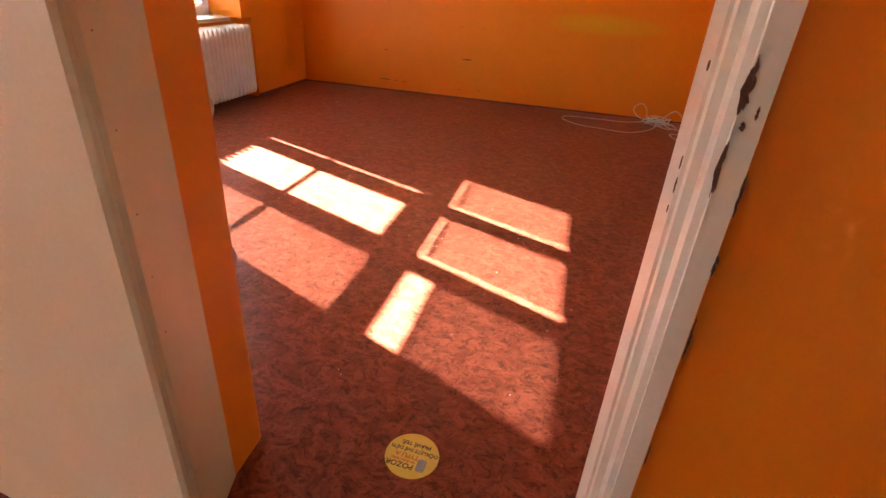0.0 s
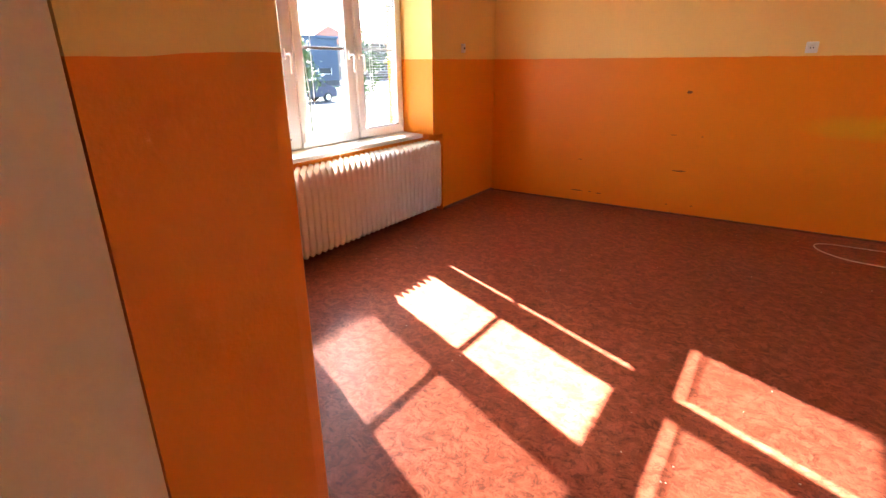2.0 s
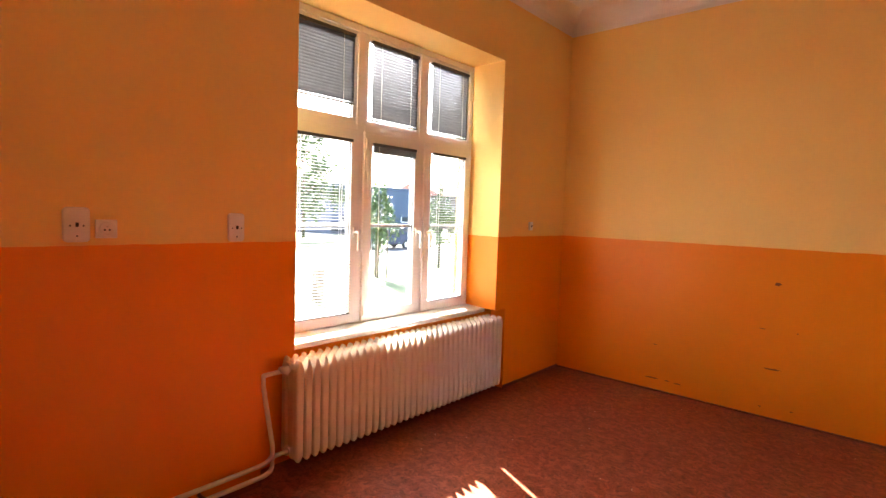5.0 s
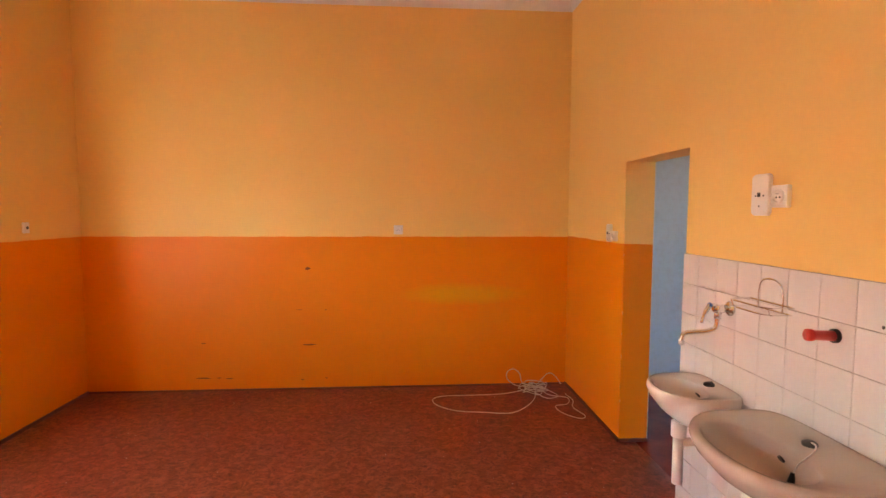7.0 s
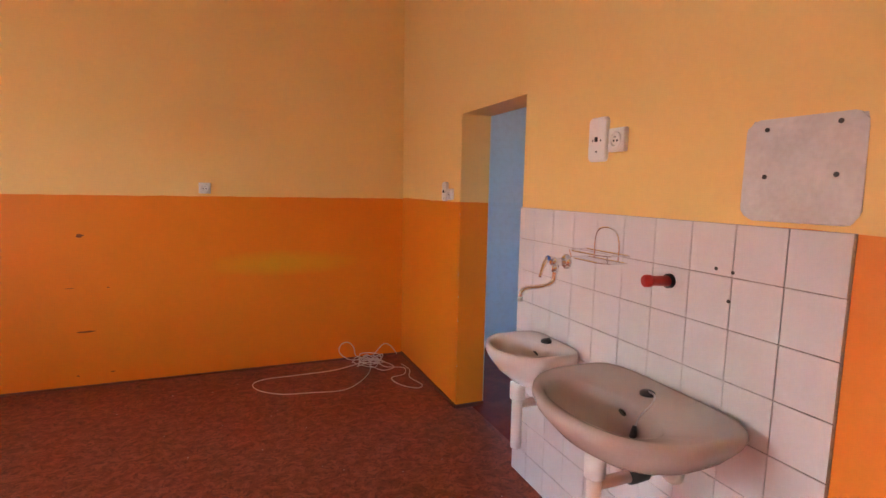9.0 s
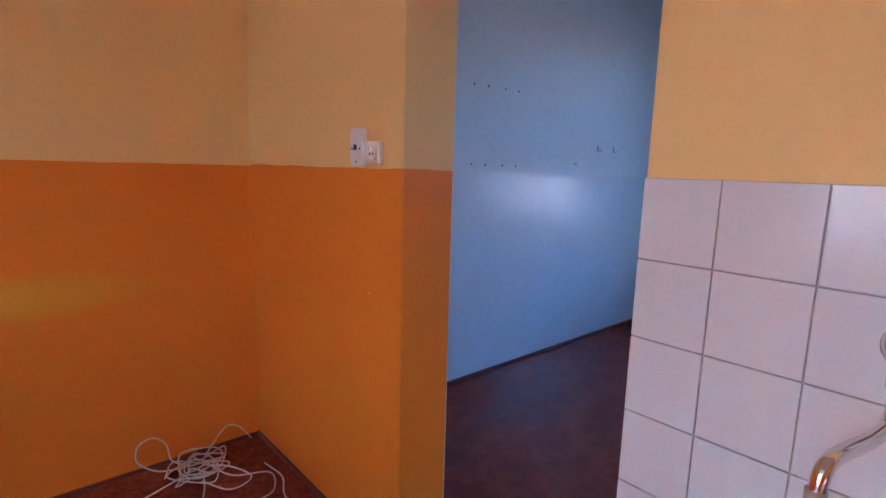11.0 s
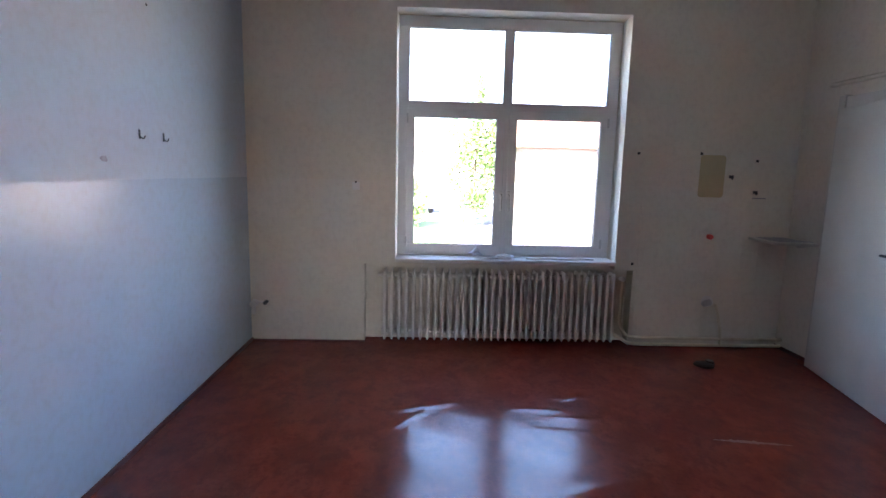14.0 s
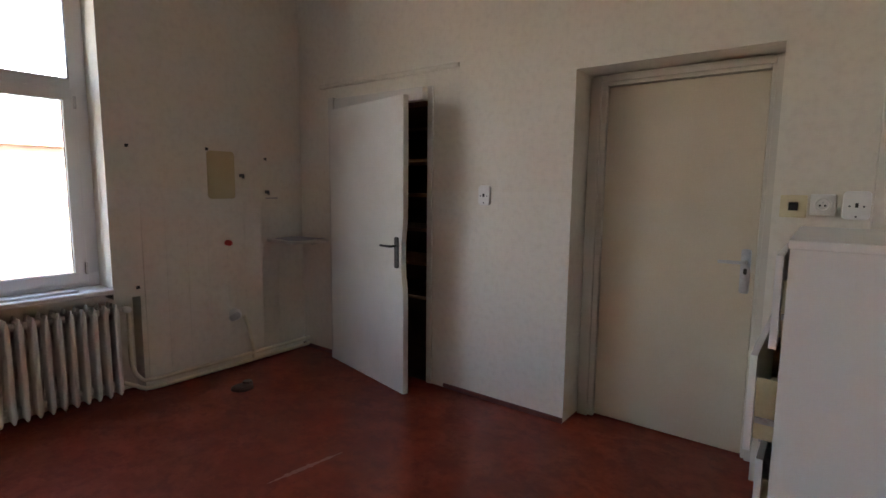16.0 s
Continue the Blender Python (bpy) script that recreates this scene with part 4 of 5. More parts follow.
part("back_loop", tube(smooth_line([(-0.07, -0.006, 0.0), (-0.07, -0.006, 0.07), (-0.05, -0.008, 0.115), (0.0, -0.008, 0.128), (0.05, -0.008, 0.115), (0.07, -0.006, 0.07), (0.07, -0.006, 0.0)], 5), 0.0032, 6), "chrome", dish)
for k in range(9):
    x = -0.104 + k * 0.026
    part("wire", tube([(x, -0.004, 0), (x, -0.10, 0)], 0.0016, 5), "chrome", dish)
for x in (-0.11, 0.11):
    part("stay", tube([(x, -0.09, 0), (x * 1.05, -0.098, 0.03)], 0.002, 5), "chrome", dish)

stub = thing("pipe_stub", pose(XR - 0.011, -3.02, 1.203, 0, 0, -90), "red plastic sleeve on a capped water outlet", "pipe stub")
part("collar", tube([(0, 0, 0), (0, -0.012, 0)], 0.025, 16), "black", stub)
part("sleeve", tube([(0, -0.008, 0), (0, -0.085, 0.004), (0, -0.09, 0.004), (0, -0.108, 0.005)], [0.018, 0.017, 0.021, 0.021], 14), "red_plastic", stub, smooth=True)
for k, (y, z) in enumerate(((-3.195, 1.272), (-3.252, 1.268), (-3.245, 1.180))):
    hole = setting("screw_hole", tube([(XR - 0.0105, y, z), (XR - 0.0135, y, z)], 0.006, 8), "black", "dark screw hole in a tile", "screw hole")

patch = bmesh.new()
rnd = random.Random(4)
ring_profile(patch, [[(x, -3.406 + a + rnd.uniform(-0.004, 0.004), 1.566 + b + rnd.uniform(-0.004, 0.004)) for a, b in rounded(0.31, 0.275, 0.035, 4)] for x in (XR, XR - 0.003)])
setting("plaster_patch", patch, "plaster", "bare grey patch where a fixture hung", "wall patch")
for y, z in ((-3.312, 1.676), (-3.498, 1.681), (-3.316, 1.548), (-3.500, 1.552)):
    setting("plug_hole", tube([(XR - 0.002, y, z), (XR - 0.006, y, z)], 0.0065, 8), "black", "dark screw hole in plaster", "screw hole")


# ---- marks on the walls ----
def mark(x, z, w, h, seed, y=-0.0, material="scuff", name="scuff_mark", label="dark scuff on orange paint"):
    rnd = random.Random(seed)
    out = [(x + w / 2 * math.cos(a) * rnd.uniform(0.6, 1.1), z + h / 2 * math.sin(a) * rnd.uniform(0.5, 1.1)) for a in (2 * math.pi * k / 14 for k in range(14))]
    return setting(name, prism(out, y - 0.0025, y, "y"), material, label, "mark")


for n, (x, z, w, h) in enumerate(((1.945, 1.115, 0.05, 0.03), (1.95, 0.414, 0.14, 0.016), (1.0, 0.118, 0.13, 0.014), (1.14, 0.118, 0.04, 0.010), (1.23, 0.112, 0.08, 0.008), (1.86, 0.737, 0.06, 0.006), (2.1, 0.735, 0.02, 0.008), (1.01, 0.438, 0.05, 0.008), (1.88, 0.09, 0.03, 0.01), (2.1, 0.1, 0.03, 0.008))):
    mark(x, z, w, h, n)
for n, (x, z) in enumerate(((5.688, 1.938), (5.816, 1.94), (5.978, 1.942), (6.111, 1.939), (5.687, 1.444), (5.812, 1.443), (5.978, 1.443), (6.112, 1.442), (7.26, 2.27))):
    mark(x, z, 0.016, 0.018, n + 40, -0.166, "black", "nail_hole", "dark nail hole in painted wall")
mark(6.817, 1.476, 0.06, 0.035, 71, -0.166, "ink_grey", "smudge", "grey smudge on cream wall")
for x in (7.122, 7.362):
    hook = thing("wall_hook", pose(x, -0.166, 1.605), "small dark metal wall hook", "hook")
    part("plate", box(-0.006, 0.006, -0.004, 0, -0.022, 0.025, 0.001), "grey_plastic", hook)
    part("prong", tube(smooth_line([(0, -0.003, -0.012), (0, -0.022, -0.02), (0, -0.03, -0.004)], 4), 0.003, 6), "grey_plastic", hook)


def east_mark(name, y, z, w, h, material, label, seed=0, thick=0.003, ragged=0.0):
    rnd = random.Random(seed)
    out = [(a + rnd.uniform(-ragged, ragged), b + rnd.uniform(-ragged, ragged)) for a, b in rounded(w, h, min(w, h) * 0.12 + 0.001, 3, y, z)]
    return setting(name, prism(out, XB - thick, XB, "x"), material, label, "mark")


east_mark("unpainted_patch", -4.015, 1.475, 0.215, 0.35, "beige_patch", "unpainted beige rectangle on cream wall")
for n, (y, z) in enumerate(((-3.382, 1.649), (-3.91, 1.66), (-4.39, 1.61), (-3.40, 0.72), (-4.25, 0.72))):
    east_mark("nail_hole", y, z, 0.022, 0.02, "black", "dark nail hole in cream wall", n, 0.004, 0.003)
east_mark("crack", -3.79, 0.765, 0.16, 0.007, "ink_grey", "fine crack in cream plaster", 9, 0.003, 0.002)
east_mark("crack", -4.44, 1.30, 0.11, 0.012, "ink_grey", "dark crack above the tiled area", 10, 0.004, 0.003)
hook = thing("wall_hook", pose(XB, -4.18, 1.475, 0, 0, -90), "small dark metal wall hook", "hook")
part("plate", box(-0.02, 0.02, -0.004, 0, -0.012, 0.012, 0.001), "grey_plastic", hook)
part("prong", tube(smooth_line([(0, -0.003, -0.01), (0, -0.025, -0.02), (0, -0.03, -0.005)], 4), 0.004, 6), "grey_plastic", hook)
hook = copy_thing(hook, pose(XB, -4.40, 1.35, 0, 0, -90))
stub = thing("pipe_stub", pose(XB, -4.037, 0.968, 0, 0, -90), "short red capped water outlet", "pipe stub")
part("sleeve", tube([(0, 0, 0), (0, -0.035, 0)], 0.022, 12), "red_plastic", stub, smooth=True)
part("cap", tube([(0, -0.033, 0), (0, -0.05, 0)], [0.024, 0.020], 8), "red_plastic", stub)
stub = thing("pipe_stub", pose(XB, -4.075, 0.405, 0, 0, -90), "white capped drain outlet low on the wall", "pipe stub")
part("socket_ring", tube([(0, 0, 0), (0, -0.02, 0), (0, -0.05, 0)], [0.05, 0.048, 0.036], 16), "white_plastic", stub, smooth=True)
part("cap", tube([(0, -0.045, 0), (-0.06, -0.07, -0.01)], [0.03, 0.024], 12), "steel", stub, smooth=True)
stub = thing("pipe_stub", pose(XB - 0.02, -0.20, 0.33, 0, 0, -90), "white capped pipe ends low in the corner", "pipe stub")
part("cap", tube([(0, 0.02, 0), (0, -0.05, 0)], [0.03, 0.024], 12), "white_plastic", stub, smooth=True)
part("riser", tube([(0, -0.02, 0.0), (0, -0.02, -0.09)], 0.018, 10), "white_plastic", stub, smooth=True)
part("outlet", tube([(0.1, 0.02, 0.01), (0.1, -0.04, 0.01)], 0.016, 10), "grey_plastic", stub, smooth=True)
part("link", tube([(0, 0.0, 0.01), (0.1, 0.0, 0.01)], 0.009, 8), "white_plastic", stub, smooth=True)

# ---- room B: shelf, cabinet, litter ----
shelf = thing("wall_shelf", pose(8.40, -4.48, 0.965), "white corner wall shelf with a printed sheet on it", "shelf")
part("board", box(-0.10, 0.262, -0.235, 0.10, -0.014, 0.006, 0.004), "old_white", shelf)
part("bracket", prism([(-0.10, -0.014), (0.12, -0.014), (0.12, -0.03), (0.10, -0.06)], -0.23, -0.215, "y"), "old_white", shelf)
sheet = thing("paper_sheet", pose(8.42, -4.52, 0.971, 0, 0, 6), "crumpled printed sheet lying on the shelf", "paper")
bm = bmesh.new()
bmesh.ops.create_grid(bm, x_segments=14, y_segments=14, size=0.5)
for v in bm.verts:
    v.co = Vector((v.co.x * 0.30, v.co.y * 0.25, 0.006 + 0.014 * noise.noise(v.co * 5.0) ** 2 + 0.012 * abs(v.co.x)))
bmesh.ops.solidify(bm, geom=bm.faces[:], thickness=0.002)
part("sheet", bm, "ink_grey", sheet)

cab = thing("drawer_cabinet", pose(4.56, -3.55, 0), "tall white laminate drawer cabinet with drawers standing open", "cabinet")
part("side_panel", box(0, 0.555, -0.020, 0, 0.0, 1.255, 0.002), "laminate", cab)
part("side_panel", box(0, 0.555, -0.65, -0.63, 0.0, 1.255, 0.002), "laminate", cab)
part("top", box(-0.0, 0.56, -0.655, 0.004, 1.255, 1.278, 0.003), "laminate", cab)
part("back_panel", box(0.0, 0.008, -0.63, -0.02, 0.02, 1.255), "laminate", cab)
part("bottom_panel", box(0.008, 0.55, -0.63, -0.02, 0.05, 0.07), "laminate", cab)
for z0, z1, pull in ((0.98, 1.235, 0.010), (0.68, 0.955, 0.050), (0.39, 0.665, 0.016), (0.09, 0.375, 0.015)):
    drawer = part("drawer", box(0.556 + pull, 0.574 + pull, -0.645, -0.008, z0, z1, 0.002), "laminate", cab)
    part("drawer_box", boxes([(0.02 + pull, 0.555 + pull, -0.045, -0.035, z0 + 0.03, z1 - 0.07), (0.02 + pull, 0.555 + pull, -0.615, -0.605, z0 + 0.03, z1 - 0.07), (0.02 + pull, 0.555 + pull, -0.605, -0.045, z0 + 0.03, z0 + 0.038)]), "yellow_plastic", drawer)
    part("runner", box(0.1 + pull, 0.553 + pull, -0.034, -0.022, z0 + 0.08, z0 + 0.095), "steel", drawer)
    part("pull", box(0.574 + pull, 0.590 + pull, -0.40, -0.26, z1 - 0.06, z1 - 0.045, 0.003), "steel", drawer)

bag = thing("plastic_bag", pose(8.72, -2.20, 0.738), "crumpled milky plastic bag on the window sill", "plastic bag")
bm = bmesh.new()
bmesh.ops.create_grid(bm, x_segments=26, y_segments=14, size=0.5)
for v in bm.verts:
    u, w2 = v.co.x, v.co.y
    crease = noise.noise(Vector((u * 6, w2 * 6, 1.5)))
    rise = 0.16 * max(0.0, -u * 0.0 + 0.5 - abs(u + 0.38) * 2.6) + 0.05 * max(0.0, 0.5 - abs(u - 0.3) * 2.2)
    v.co = Vector((0.10 * w2 * (1.0 - 0.5 * abs(u)) + 0.02 * crease, -0.36 * u + 0.05 * w2, 0.006 + rise * (1 - abs(w2)) + 0.03 * abs(crease)))
bmesh.ops.solidify(bm, geom=bm.faces[:], thickness=0.0008)
part("film", bm, "film", bag, smooth=True)
strip = thing("metal_strip", pose(8.70, -2.78, 0.738), "loose white plastic strip lying on the window sill", "strip")
part("strip", box(-0.015, 0.015, -0.29, 0.29, 0, 0.014, 0.003), "white_plastic", strip)
drain = thing("floor_drain", pose(8.20, -3.84, 0), "rusty capped pipe hole in the floor", "drain")
part("ring", tube([(0, 0, 0.0), (0, 0, 0.012), (0, 0, 0.02)], [0.075, 0.07, 0.05], 18), "chipped", drain)
part("cap", tube([(0.03, -0.06, 0.003), (0.03, -0.06, 0.03)], [0.04, 0.03], 10), "chipped", drain)


# ---- cables, sticker, litter in room A ----
def cable(name, label, lines, radius, at):
    c = thing(name, pose(*at), label, "cable")
    for line in lines:
        part("strand", tube([p - Vector(at) for p in smooth_line(line, 7)], radius, 6), "cable", c, smooth=True)
    return c


rnd = random.Random(11)
knot = []
for k in range(46):
    a, r = k * 1.05 + rnd.uniform(-0.5, 0.5), rnd.uniform(0.04, 0.135)
    knot.append((4.0 + r * 1.15 * math.cos(a), -0.17 + r * math.sin(a), 0.006 + rnd.uniform(0, 0.05)))
cable("cable_tangle", "tangled white cables lying in the corner of the floor", [
    knot,
    [(3.95, -0.20, 0.03), (3.7, -0.25, 0.006), (3.4, -0.27, 0.006), (3.15, -0.28, 0.006), (3.06, -0.36, 0.006), (3.1, -0.50, 0.006), (3.25, -0.62, 0.006), (3.45, -0.66, 0.006), (3.67, -0.69, 0.006), (3.82, -0.58, 0.006), (3.95, -0.38, 0.006), (4.0, -0.22, 0.04)],
    [(4.02, -0.2, 0.05), (4.1, -0.30, 0.006), (4.24, -0.38, 0.006), (4.2, -0.52, 0.006), (4.08, -0.57, 0.006), (4.1, -0.72, 0.006), (4.2, -0.83, 0.006), (4.26, -0.78, 0.006), (4.22, -0.60, 0.006), (4.27, -0.45, 0.006), (4.25, -0.3, 0.01)],
    [(3.93, -0.14, 0.03), (3.84, -0.10, 0.03), (3.77, -0.06, 0.08), (3.78, -0.035, 0.14), (3.84, -0.03, 0.16), (3.89, -0.05, 0.12), (3.90, -0.10, 0.06), (3.96, -0.16, 0.04)],
    [(4.05, -0.1, 0.04), (4.15, -0.06, 0.12), (4.22, -0.05, 0.10), (4.28, -0.06, 0.02)],
    [(3.97, -0.3, 0.03), (4.05, -0.42, 0.02), (4.15, -0.40, 0.03), (4.10, -0.28, 0.04), (4.0, -0.2, 0.05)]], 0.0036, (4.0, -0.17, 0))
cable("loose_cable", "thin white cable lying in loops on the floor", [
    [(0.09, -4.73, 0.22), (0.11, -4.72, 0.10), (0.14, -4.73, 0.01), (0.2, -4.70, 0.005), (0.14, -4.6, 0.005), (0.10, -4.48, 0.005), (0.13, -4.36, 0.005), (0.14, -4.2, 0.005), (0.13, -4.05, 0.005), (0.15, -3.93, 0.005), (0.09, -3.82, 0.008), (0.10, -3.72, 0.012), (0.22, -3.74, 0.012),
     (0.42, -4.05, 0.008), (0.40, -4.08, 0.008), (0.33, -3.92, 0.01), (0.34, -3.76, 0.012), (0.27, -3.70, 0.012), (0.14, -3.72, 0.016), (0.12, -3.86, 0.012), (0.12, -3.97, 0.010), (0.24, -3.98, 0.010), (0.31, -3.80, 0.014), (0.38, -3.86, 0.010), (0.44, -4.03, 0.006), (0.46, -4.13, 0.006)],
    [(0.46, -4.135, 0.006), (0.38, -4.12, 0.006), (0.24, -4.11, 0.006)]], 0.0034, (0.3, -4.0, 0))

sticker = thing("floor_sticker", pose(2.846, -4.804, 0.0, 0, 0, 177), "round yellow floor sticker with black Czech lettering", "sticker")
part("disc", prism(oval(0.078, 0.078, 2.0, 40), 0.0004, 0.0014), "sticker", sticker)


def lettering(text, x, y, size, material, parent):
    data = bpy.data.curves.new("lettering", "FONT")
    data.body, data.size, data.align_x, data.extrude, data.offset = text, size, "CENTER", 0.0001, 0.0004
    ob = new("lettering", data)
    me = bpy.data.meshes.new_from_object(ob.evaluated_get(bpy.context.evaluated_depsgraph_get()))
    bpy.data.objects.remove(ob)
    me.materials.clear()
    made = part("lettering", me, material, parent)
    made.location = (x, y, 0.0018)


lettering("POZOR", 0.024, 0.032, 0.024, "ink", sticker)
lettering("NA ŽLOUTENKU", 0.020, 0.020, 0.0095, "ink_red", sticker)
lettering("TYPU A", 0.013, -0.001, 0.021, "ink_red", sticker)
lettering("OČKUJTE SVÉ DĚTI", -0.002, -0.022, 0.0165, "ink", sticker)
lettering("PRÁVĚ TEĎ", 0.0, -0.045, 0.0175, "ink", sticker)
part("motif", prism(rounded(0.026, 0.042, 0.008, 3, -0.036, 0.026), 0.0015, 0.0018), "ink_grey", sticker)

crumbs = bmesh.new()
rnd = random.Random(5)
for k in range(90):
    x, y = rnd.uniform(0.2, 4.2), rnd.uniform(-4.6, -0.2)
    add_box(crumbs, x, x + rnd.uniform(0.002, 0.007), y, y + rnd.uniform(0.002, 0.006), 0.0, rnd.uniform(0.001, 0.003))
tagged(part("floor_crumbs", crumbs, "plaster"), "tiny pale crumbs of plaster on the floor", "litter", kind="stuff")


# ---- chipped corners and a rim highlight, painted-over tiles, smears ----
def chip_or_rim(x, y, z, w, h, seed):
    rnd = random.Random(seed)
    bm = bmesh.new()
    rings = []
    for k in range(2):
        rings.append([(x + 0.006 * math.cos(a) * (1 - 0.6 * k) * rnd.uniform(0.8, 1.1), y + w / 2 * math.cos(a) * (1 - 0.5 * k), z + h / 2 * math.sin(a) * rnd.uniform(0.6, 1.1)) for a in (2 * math.pi * j / 9 for j in range(9))])
    ring_profile(bm, rings)
    return setting("pale_fleck", bm, "plaster", "pale fleck on a corner, broken paint or painted-in rim light", "mark")


for n, (x, y, z, w, h) in enumerate(((XR + 0.001, -1.241, 1.335, 0.012, 0.012), (XR + 0.001, -1.241, 0.93, 0.012, 0.022), (XR, -1.242, 0.78, 0.010, 0.014), (XR + 0.001, -1.241, 0.62, 0.014, 0.03), (XR, -1.239, 0.40, 0.014, 0.012), (XR + 0.001, -1.241, 0.30, 0.012, 0.012),
                                     (XR - 0.001, -1.05, 0.98, 0.03, 0.010), (XP - 0.002, -1.2405, 1.1, 0.01, 0.012),
                                     # Flecks at x 2.403 paint in the entrance corner's bright rim.
                                     (2.403, -4.867, 1.62, 0.010, 0.06), (2.403, -4.867, 0.95, 0.008, 0.05), (2.403, -4.867, 0.60, 0.008, 0.05))):
    chip_or_rim(x, y, z, w, h, n)

rnd = random.Random(17)
for y, z, w, h in ((-4.885, 1.430, 0.004, 0.020), (-4.889, 1.424, 0.007, 0.011)):
    flake = [(y + w / 2 * math.cos(a) * rnd.uniform(0.4, 1.1), z + h / 2 * math.sin(a) * rnd.uniform(0.5, 1.1)) for a in (2 * math.pi * k / 15 for k in range(15))]
    setting("pale_fleck", prism(flake, 2.405, 2.4112, "x"), "plaster", "pale chip in the paint of the door reveal", "mark")

painted = tagged(part("painted_tiles", box(XB - 0.004, XB, -4.63, -3.44, 0.05, 1.285), "wall_cream", None, "wall tiles painted over in cream"), category="tiles", kind="structure")
over = mesh_of(box(-0.0035, 0.0, -0.1478, 0, -0.1478, 0, 0.0012), "tile")
for i in range(8):
    for j in range(8):
        ob = part("tile", over, "wall_cream", painted)
        ob.location = (XB - 0.0015, -3.441 - 0.1485 * i, 1.284 - 0.1485 * j)

rnd = random.Random(8)
half = [(rnd.uniform(0.3, 1.0) * 0.028 * math.sin(math.pi * k / 24) + 0.001, k / 24) for k in range(25)]
smear = prism([(7.06 - 0.06 * f + w, -3.27 - 0.42 * f) for w, f in half] + [(7.06 - 0.06 * f - w * 0.7, -3.27 - 0.42 * f) for w, f in reversed(half)], 0.0003, 0.0008)
setting("floor_smear", smear, "scrape", "pale scrape across the linoleum", "mark")


# ---- outside ----
setting("ground", boxes([(-600, -0.5, -600, 600, -1.4, -1.0), (9.2, 600, -600, 600, -1.4, -1.0)]), "concrete", "pale paved ground that reaches the horizon", "ground")
setting("lawn", boxes([(-15.5, -6.0, 1.6, 14, -1.0, -0.93), (-40, -26, 14, 60, -1.0, -0.95)]), "grass", "mown lawn beside the path", "lawn")
setting("road", box(-24, -18, -60, 80, -1.0, -0.985), "asphalt", "asphalt road beyond the lawn", "road")
setting("lawn_east", box(22, 34, -2.6, 3.5, -1.0, -0.94), "grass", "strip of lawn in front of the cars", "lawn")


def leaves(count, centre, size, leaf, seed, gaps=0.35):
    """A crown of many small leaves in uneven clumps."""
    rnd = random.Random(seed)
    clumps = []
    while len(clumps) < 34:
        p = Vector((rnd.uniform(-1, 1), rnd.uniform(-1, 1), rnd.uniform(-1, 1)))
        if 0.25 < p.length < 1.0:
            clumps.append((p, rnd.uniform(0.16, gaps)))
    verts, faces = [], []
    for _ in range(count):
        c, r = rnd.choice(clumps)
        q = c + Vector((rnd.gauss(0, r * 0.55), rnd.gauss(0, r * 0.55), rnd.gauss(0, r * 0.55)))
        taper = 1.0 - 0.45 * max(0.0, q.z)
        q = Vector((q.x * size[0] * taper, q.y * size[1] * taper, q.z * size[2])) + Vector(centre)
        a = Vector((rnd.uniform(-1, 1), rnd.uniform(-1, 1), rnd.uniform(-1, 1))).normalized()
        b = a.cross(Vector((rnd.uniform(-1, 1), rnd.uniform(-1, 1), rnd.uniform(-1, 1)))).normalized()
        k = leaf * rnd.uniform(0.6, 1.3)
        n = len(verts)
        verts += [q - a * k, q + b * k * 0.5, q + a * k, q - b * k * 0.5]
        faces.append((n, n + 1, n + 2, n + 3))
    me = bpy.data.meshes.new("crown")
    me.from_pydata(verts, [], faces)
    return me


def tree(x, y, height, spread, seed, label, count=2600, leaf=0.07, low=0.35, material="leaf", staked=False, bush=False):
    t = thing("bush" if bush else "tree", pose(x, y, -1.0), label, "bush" if bush else "tree")
    rnd = random.Random(seed)
    bm = bmesh.new()
    r = height * 0.014 + 0.01
    add_tube(bm, [(0, 0, -0.02), (0.02, 0, height * 0.3), (-0.03, 0.02, height * 0.6), (0, 0, height * 0.78)], [r * 1.3, r, r * 0.7, r * 0.2], 8)
    for k in range(9):
        a, z = k * 2.4 + rnd.uniform(-0.3, 0.3), height * (low + (0.85 - low) * k / 9)
        reach = spread * rnd.uniform(0.45, 0.8) * (1 - 0.5 * k / 9)
        add_tube(bm, [(0, 0, z), (reach * 0.5 * math.cos(a), reach * 0.5 * math.sin(a), z + reach * 0.4), (reach * math.cos(a), reach * math.sin(a), z + reach * 0.7)], [r * 0.5, r * 0.3, r * 0.12], 5)
    part("trunk", bm, "bark", t, smooth=True)
    part("crown", leaves(count, (0, 0, height * (1 + low) / 2), (spread, spread, height * (1 - low) / 2), leaf, seed), material, t)
    if staked:
        for dx, dy in ((0.45, 0.1), (-0.4, 0.25)):
            part("stake", tube([(dx, dy, 0), (dx, dy, 1.9)], 0.03, 7), "bark", t)
    return t


tree(-12.0, 7.9, 3.7, 0.75, 1, "young staked tree with a light green crown on the lawn", 3000, 0.06, 0.32, staked=True)
tree(-13.0, 12.5, 3.6, 0.75, 2, "young tree on the lawn behind the path", 2600, 0.06, 0.32, staked=True)
tree(-30, 9.0, 9.5, 3.8, 3, "broad leafy tree beyond the road", 4500, 0.2, 0.2, "leaf_dark")
tree(-34, 19.0, 9.0, 3.8, 4, "broad leafy tree beside the blue hall", 4500, 0.2, 0.2, "leaf_dark")
tree(-36, 47.0, 7.0, 4.0, 5, "leafy tree in the distance", 4000, 0.2, 0.15, "leaf_dark")
tree(-38, 55.0, 6.0, 4.2, 6, "leafy tree in the distance", 4000, 0.2, 0.15, "leaf_dark")
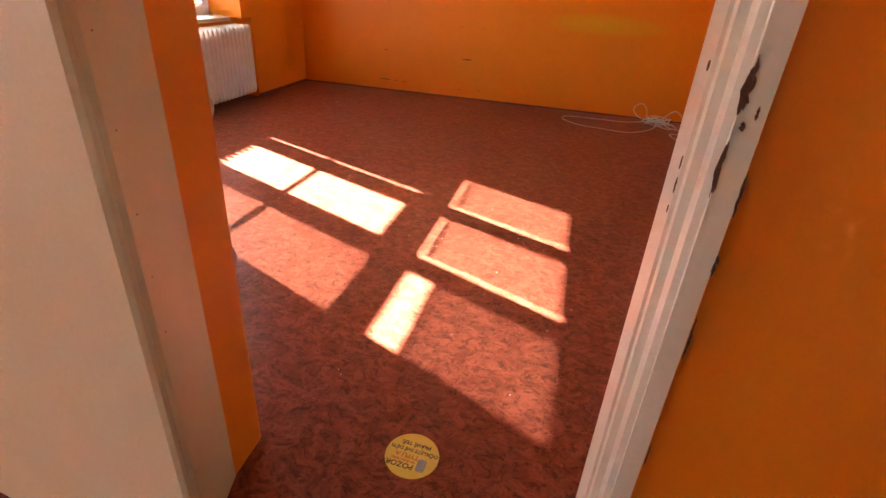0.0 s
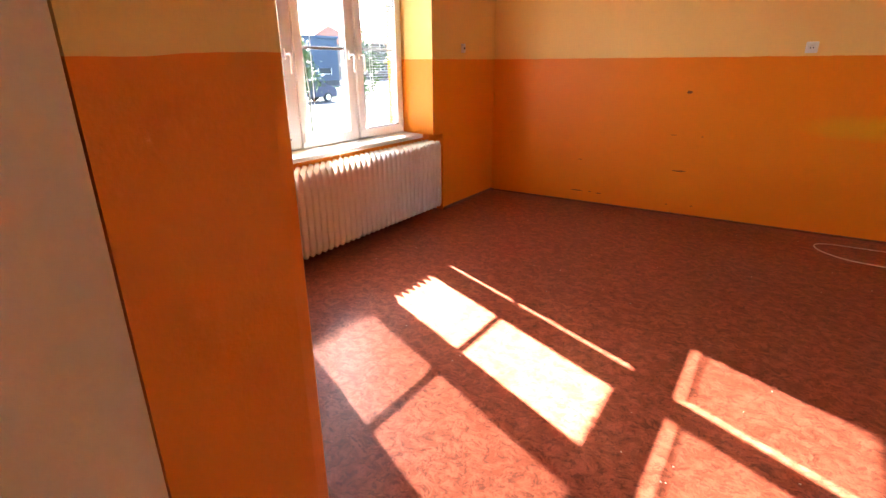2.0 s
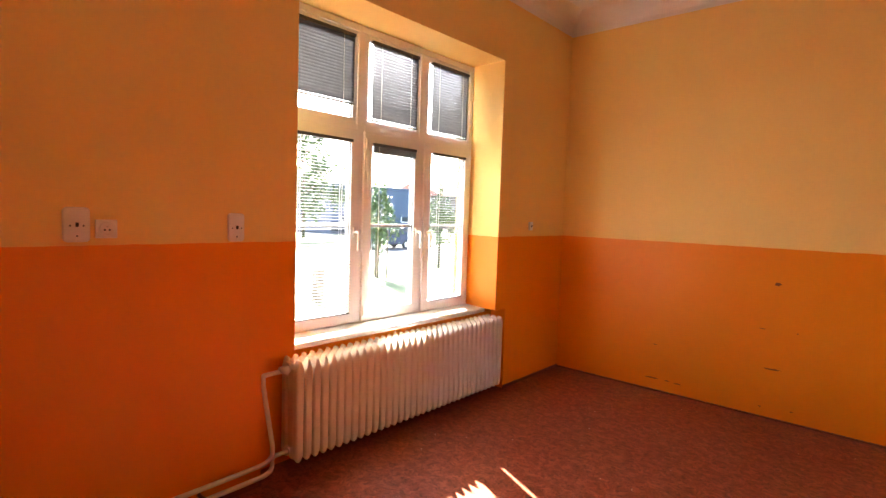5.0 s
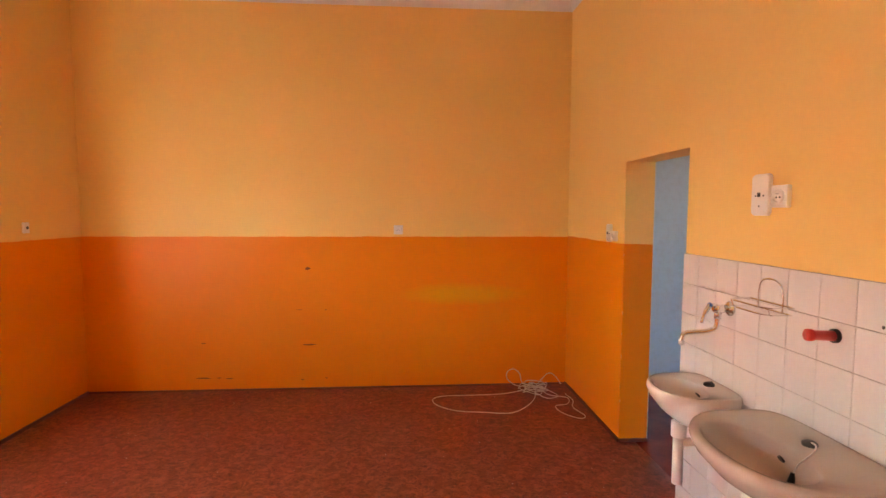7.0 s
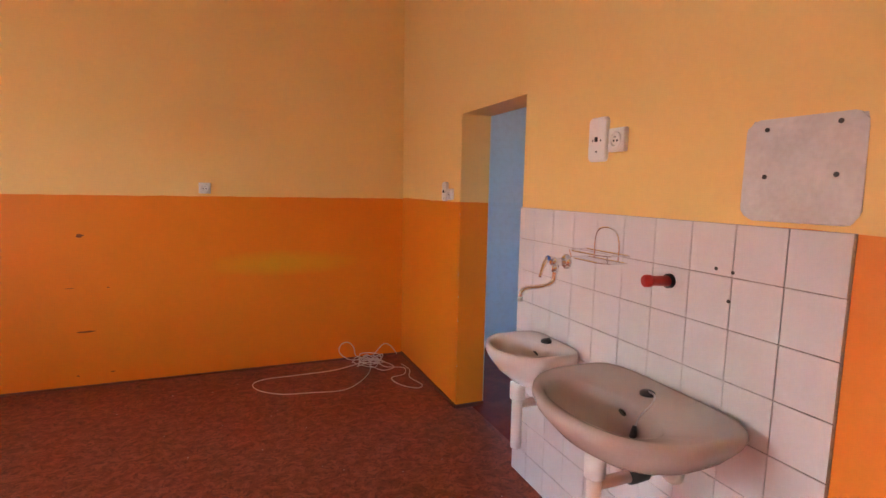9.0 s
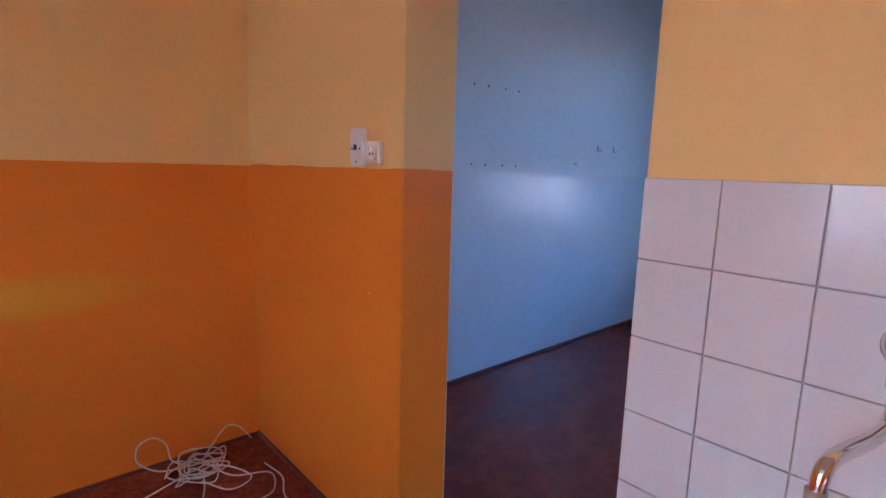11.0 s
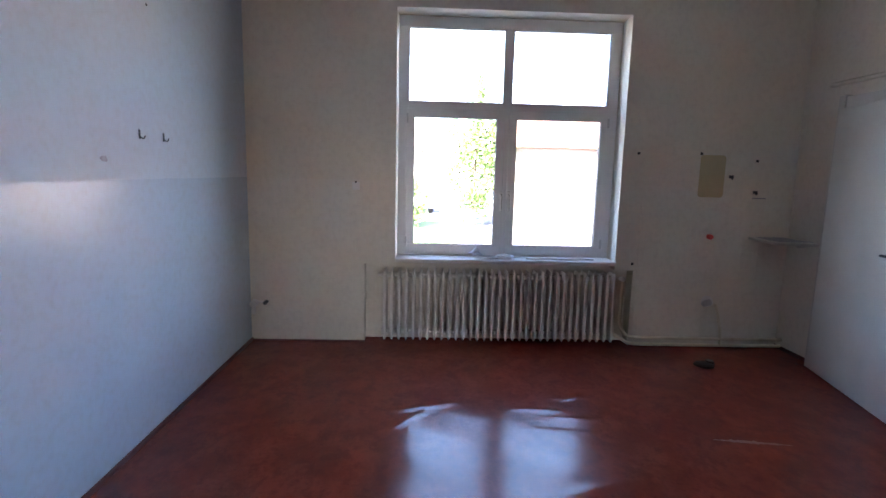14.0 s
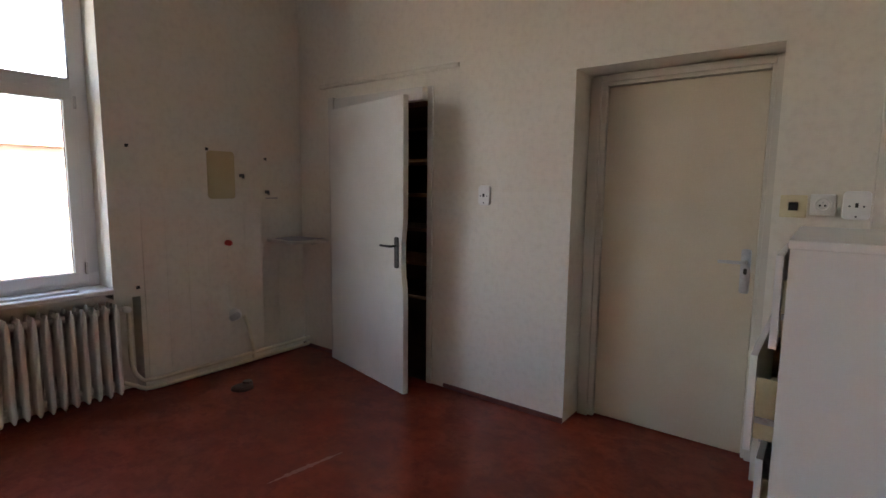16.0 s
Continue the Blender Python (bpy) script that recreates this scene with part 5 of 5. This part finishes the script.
tree(28.5, -3.85, 6.4, 1.4, 7, "tall leafy tree before pale houses", 9000, 0.09, 0.12, "leaf_dark")
tree(27.0, -0.9, 2.2, 0.95, 8, "round leafy bush beside the parked cars", 3200, 0.07, 0.08, bush=True)


def house(name, x0, x1, y0, y1, wall, roof, material, label, face, rows, cols, win=(0.9, 1.3), ridge=0.0):
    """A plain building whose windows stand in the wall towards x = face."""
    h = thing(name, pose((x0 + x1) / 2, (y0 + y1) / 2, -1.0), label, "building")
    dx, dy = (x1 - x0) / 2, (y1 - y0) / 2
    part("wall", box(-dx, dx, -dy, dy, 0, wall), material, h)
    if ridge:
        part("roof", prism([(-dx - 0.4, wall), (0, wall + ridge), (dx + 0.4, wall), (dx + 0.4, wall - 0.15), (-dx - 0.4, wall - 0.15)], -dy - 0.3, dy + 0.3, "y"), roof, h)
    else:
        part("roof", box(-dx - 0.15, dx + 0.15, -dy - 0.15, dy + 0.15, wall, wall + 0.25), roof, h)
    part("plinth", box(face * dx - 0.05, face * dx + 0.05, -dy, dy, 0, 0.5), "concrete", h)
    for r in range(rows):
        for c in range(cols):
            y, z = -dy + (c + 0.5) * 2 * dy / cols, 1.3 + r * 2.7
            w = part("window", box(face * dx - 0.06, face * dx + 0.06, y - win[0] / 2, y + win[0] / 2, z, z + win[1], 0.02), "dark_glass", h)
            part("frame", boxes([(face * dx - 0.08, face * dx + 0.08, y - win[0] / 2 - 0.06, y - win[0] / 2, z, z + win[1]), (face * dx - 0.08, face * dx + 0.08, y + win[0] / 2, y + win[0] / 2 + 0.06, z, z + win[1]), (face * dx - 0.1, face * dx + 0.1, y - win[0] / 2 - 0.06, y + win[0] / 2 + 0.06, z - 0.08, z)]), "pvc", w)
    return h


house("hall_building", -60, -44, 29, 43, 5.2, "cladding", "cladding", "low slate-blue clad hall beyond the road", 1, 1, 3, (2.0, 0.6))
house("house", -66, -54, 58, 76, 5.5, "roof", "facade", "distant pale house with a red roof", 1, 2, 5, ridge=2.5)
house("house", 62, 74, -9, 14, 5.0, "roof", "facade", "distant pale house with a clay roof", -1, 2, 7, ridge=2.6)
house("outbuilding", 25, 33, -26, -5.4, 3.7, "roof", "facade", "long pale outbuilding with a low roof", -1, 1, 6, (0.7, 0.5), ridge=1.8)


def car(x, y, turn, paint, label):
    c = thing("car", pose(x, y, -1.0, 0, 0, turn), label, "car", "parked cars")
    side = [(-2.05, 0.35), (-2.1, 0.6), (-1.95, 0.85), (-1.2, 0.92), (-0.6, 1.38), (0.7, 1.42), (1.55, 1.0), (2.0, 0.9), (2.1, 0.6), (2.05, 0.32)]
    bm = prism(side, -0.85, 0.85, "y")
    bmesh.ops.bevel(bm, geom=bm.edges[:], offset=0.05, segments=2, affect="EDGES")
    part("body", bm, paint, c)
    for s in (-1, 1):
        part("side_window", prism([(-1.05, 0.95), (-0.55, 1.32), (0.65, 1.35), (1.35, 1.0)], s * 0.852, s * 0.858, "y"), "dark_glass", c)
        for x2 in (-1.3, 1.3):
            wheel = part("wheel", disc(0.31, s * 0.70, s * 0.87, 22, x2, 0.31), "rubber", c)
            part("rim", disc(0.19, s * 0.865, s * 0.885, 16, x2, 0.31), "steel", wheel)
    part("windscreen", prism([(-1.17, 0.95), (-0.64, 1.36), (-0.67, 1.38), (-1.2, 0.97)], -0.72, 0.72, "y"), "dark_glass", c)
    return c


car(31.0, 0.4, 20, "car_dark", "dark parked car beside the lawn")
car(37.0, -0.8, 15, "car_white", "white parked car in the yard")
car(-24.0, 19.0, 80, "car_dark", "dark parked car beyond the lawn")
car(-16.2, 3.2, 95, "car_white", "white parked car beyond the lawn")
post = thing("bollard", pose(-9.0, 3.2, -1.0), "dark wooden post beside the path", "post")
part("post", box(-0.12, 0.12, -0.12, 0.12, 0, 1.0, 0.01), "bark", post)


# ---- wall tiles of the wash area ----
tiled = tagged(part("tile_backing", box(XR - 0.004, XR, -3.560, -2.026, 0.0, 1.411), "grout", None, "white square wall tiles with grey joints"), category="tiles", kind="structure")
widths = [0.142] + [0.1548] * 9
top, pitch = 1.410, 0.1585
meshes = {}
y = -2.026
for w in widths:
    z = top
    while z > 0.01:
        h = min(pitch, z)
        key = (round(w, 4), round(h, 3))
        if key not in meshes:
            meshes[key] = mesh_of(box(-0.008, 0.0, -(w - 0.0028), 0, -(h - 0.0028), 0, 0.0014), "tile")
        ob = part("tile", meshes[key], "tile", tiled)
        r = random.Random(int(-y * 1000) * 31 + int(z * 1000))
        ob.location = (XR - 0.0035 + r.uniform(-0.0006, 0.0006), y, z)
        ob.rotation_euler = (0, r.uniform(-0.003, 0.003), r.uniform(-0.003, 0.003))
        z -= pitch
    y -= w
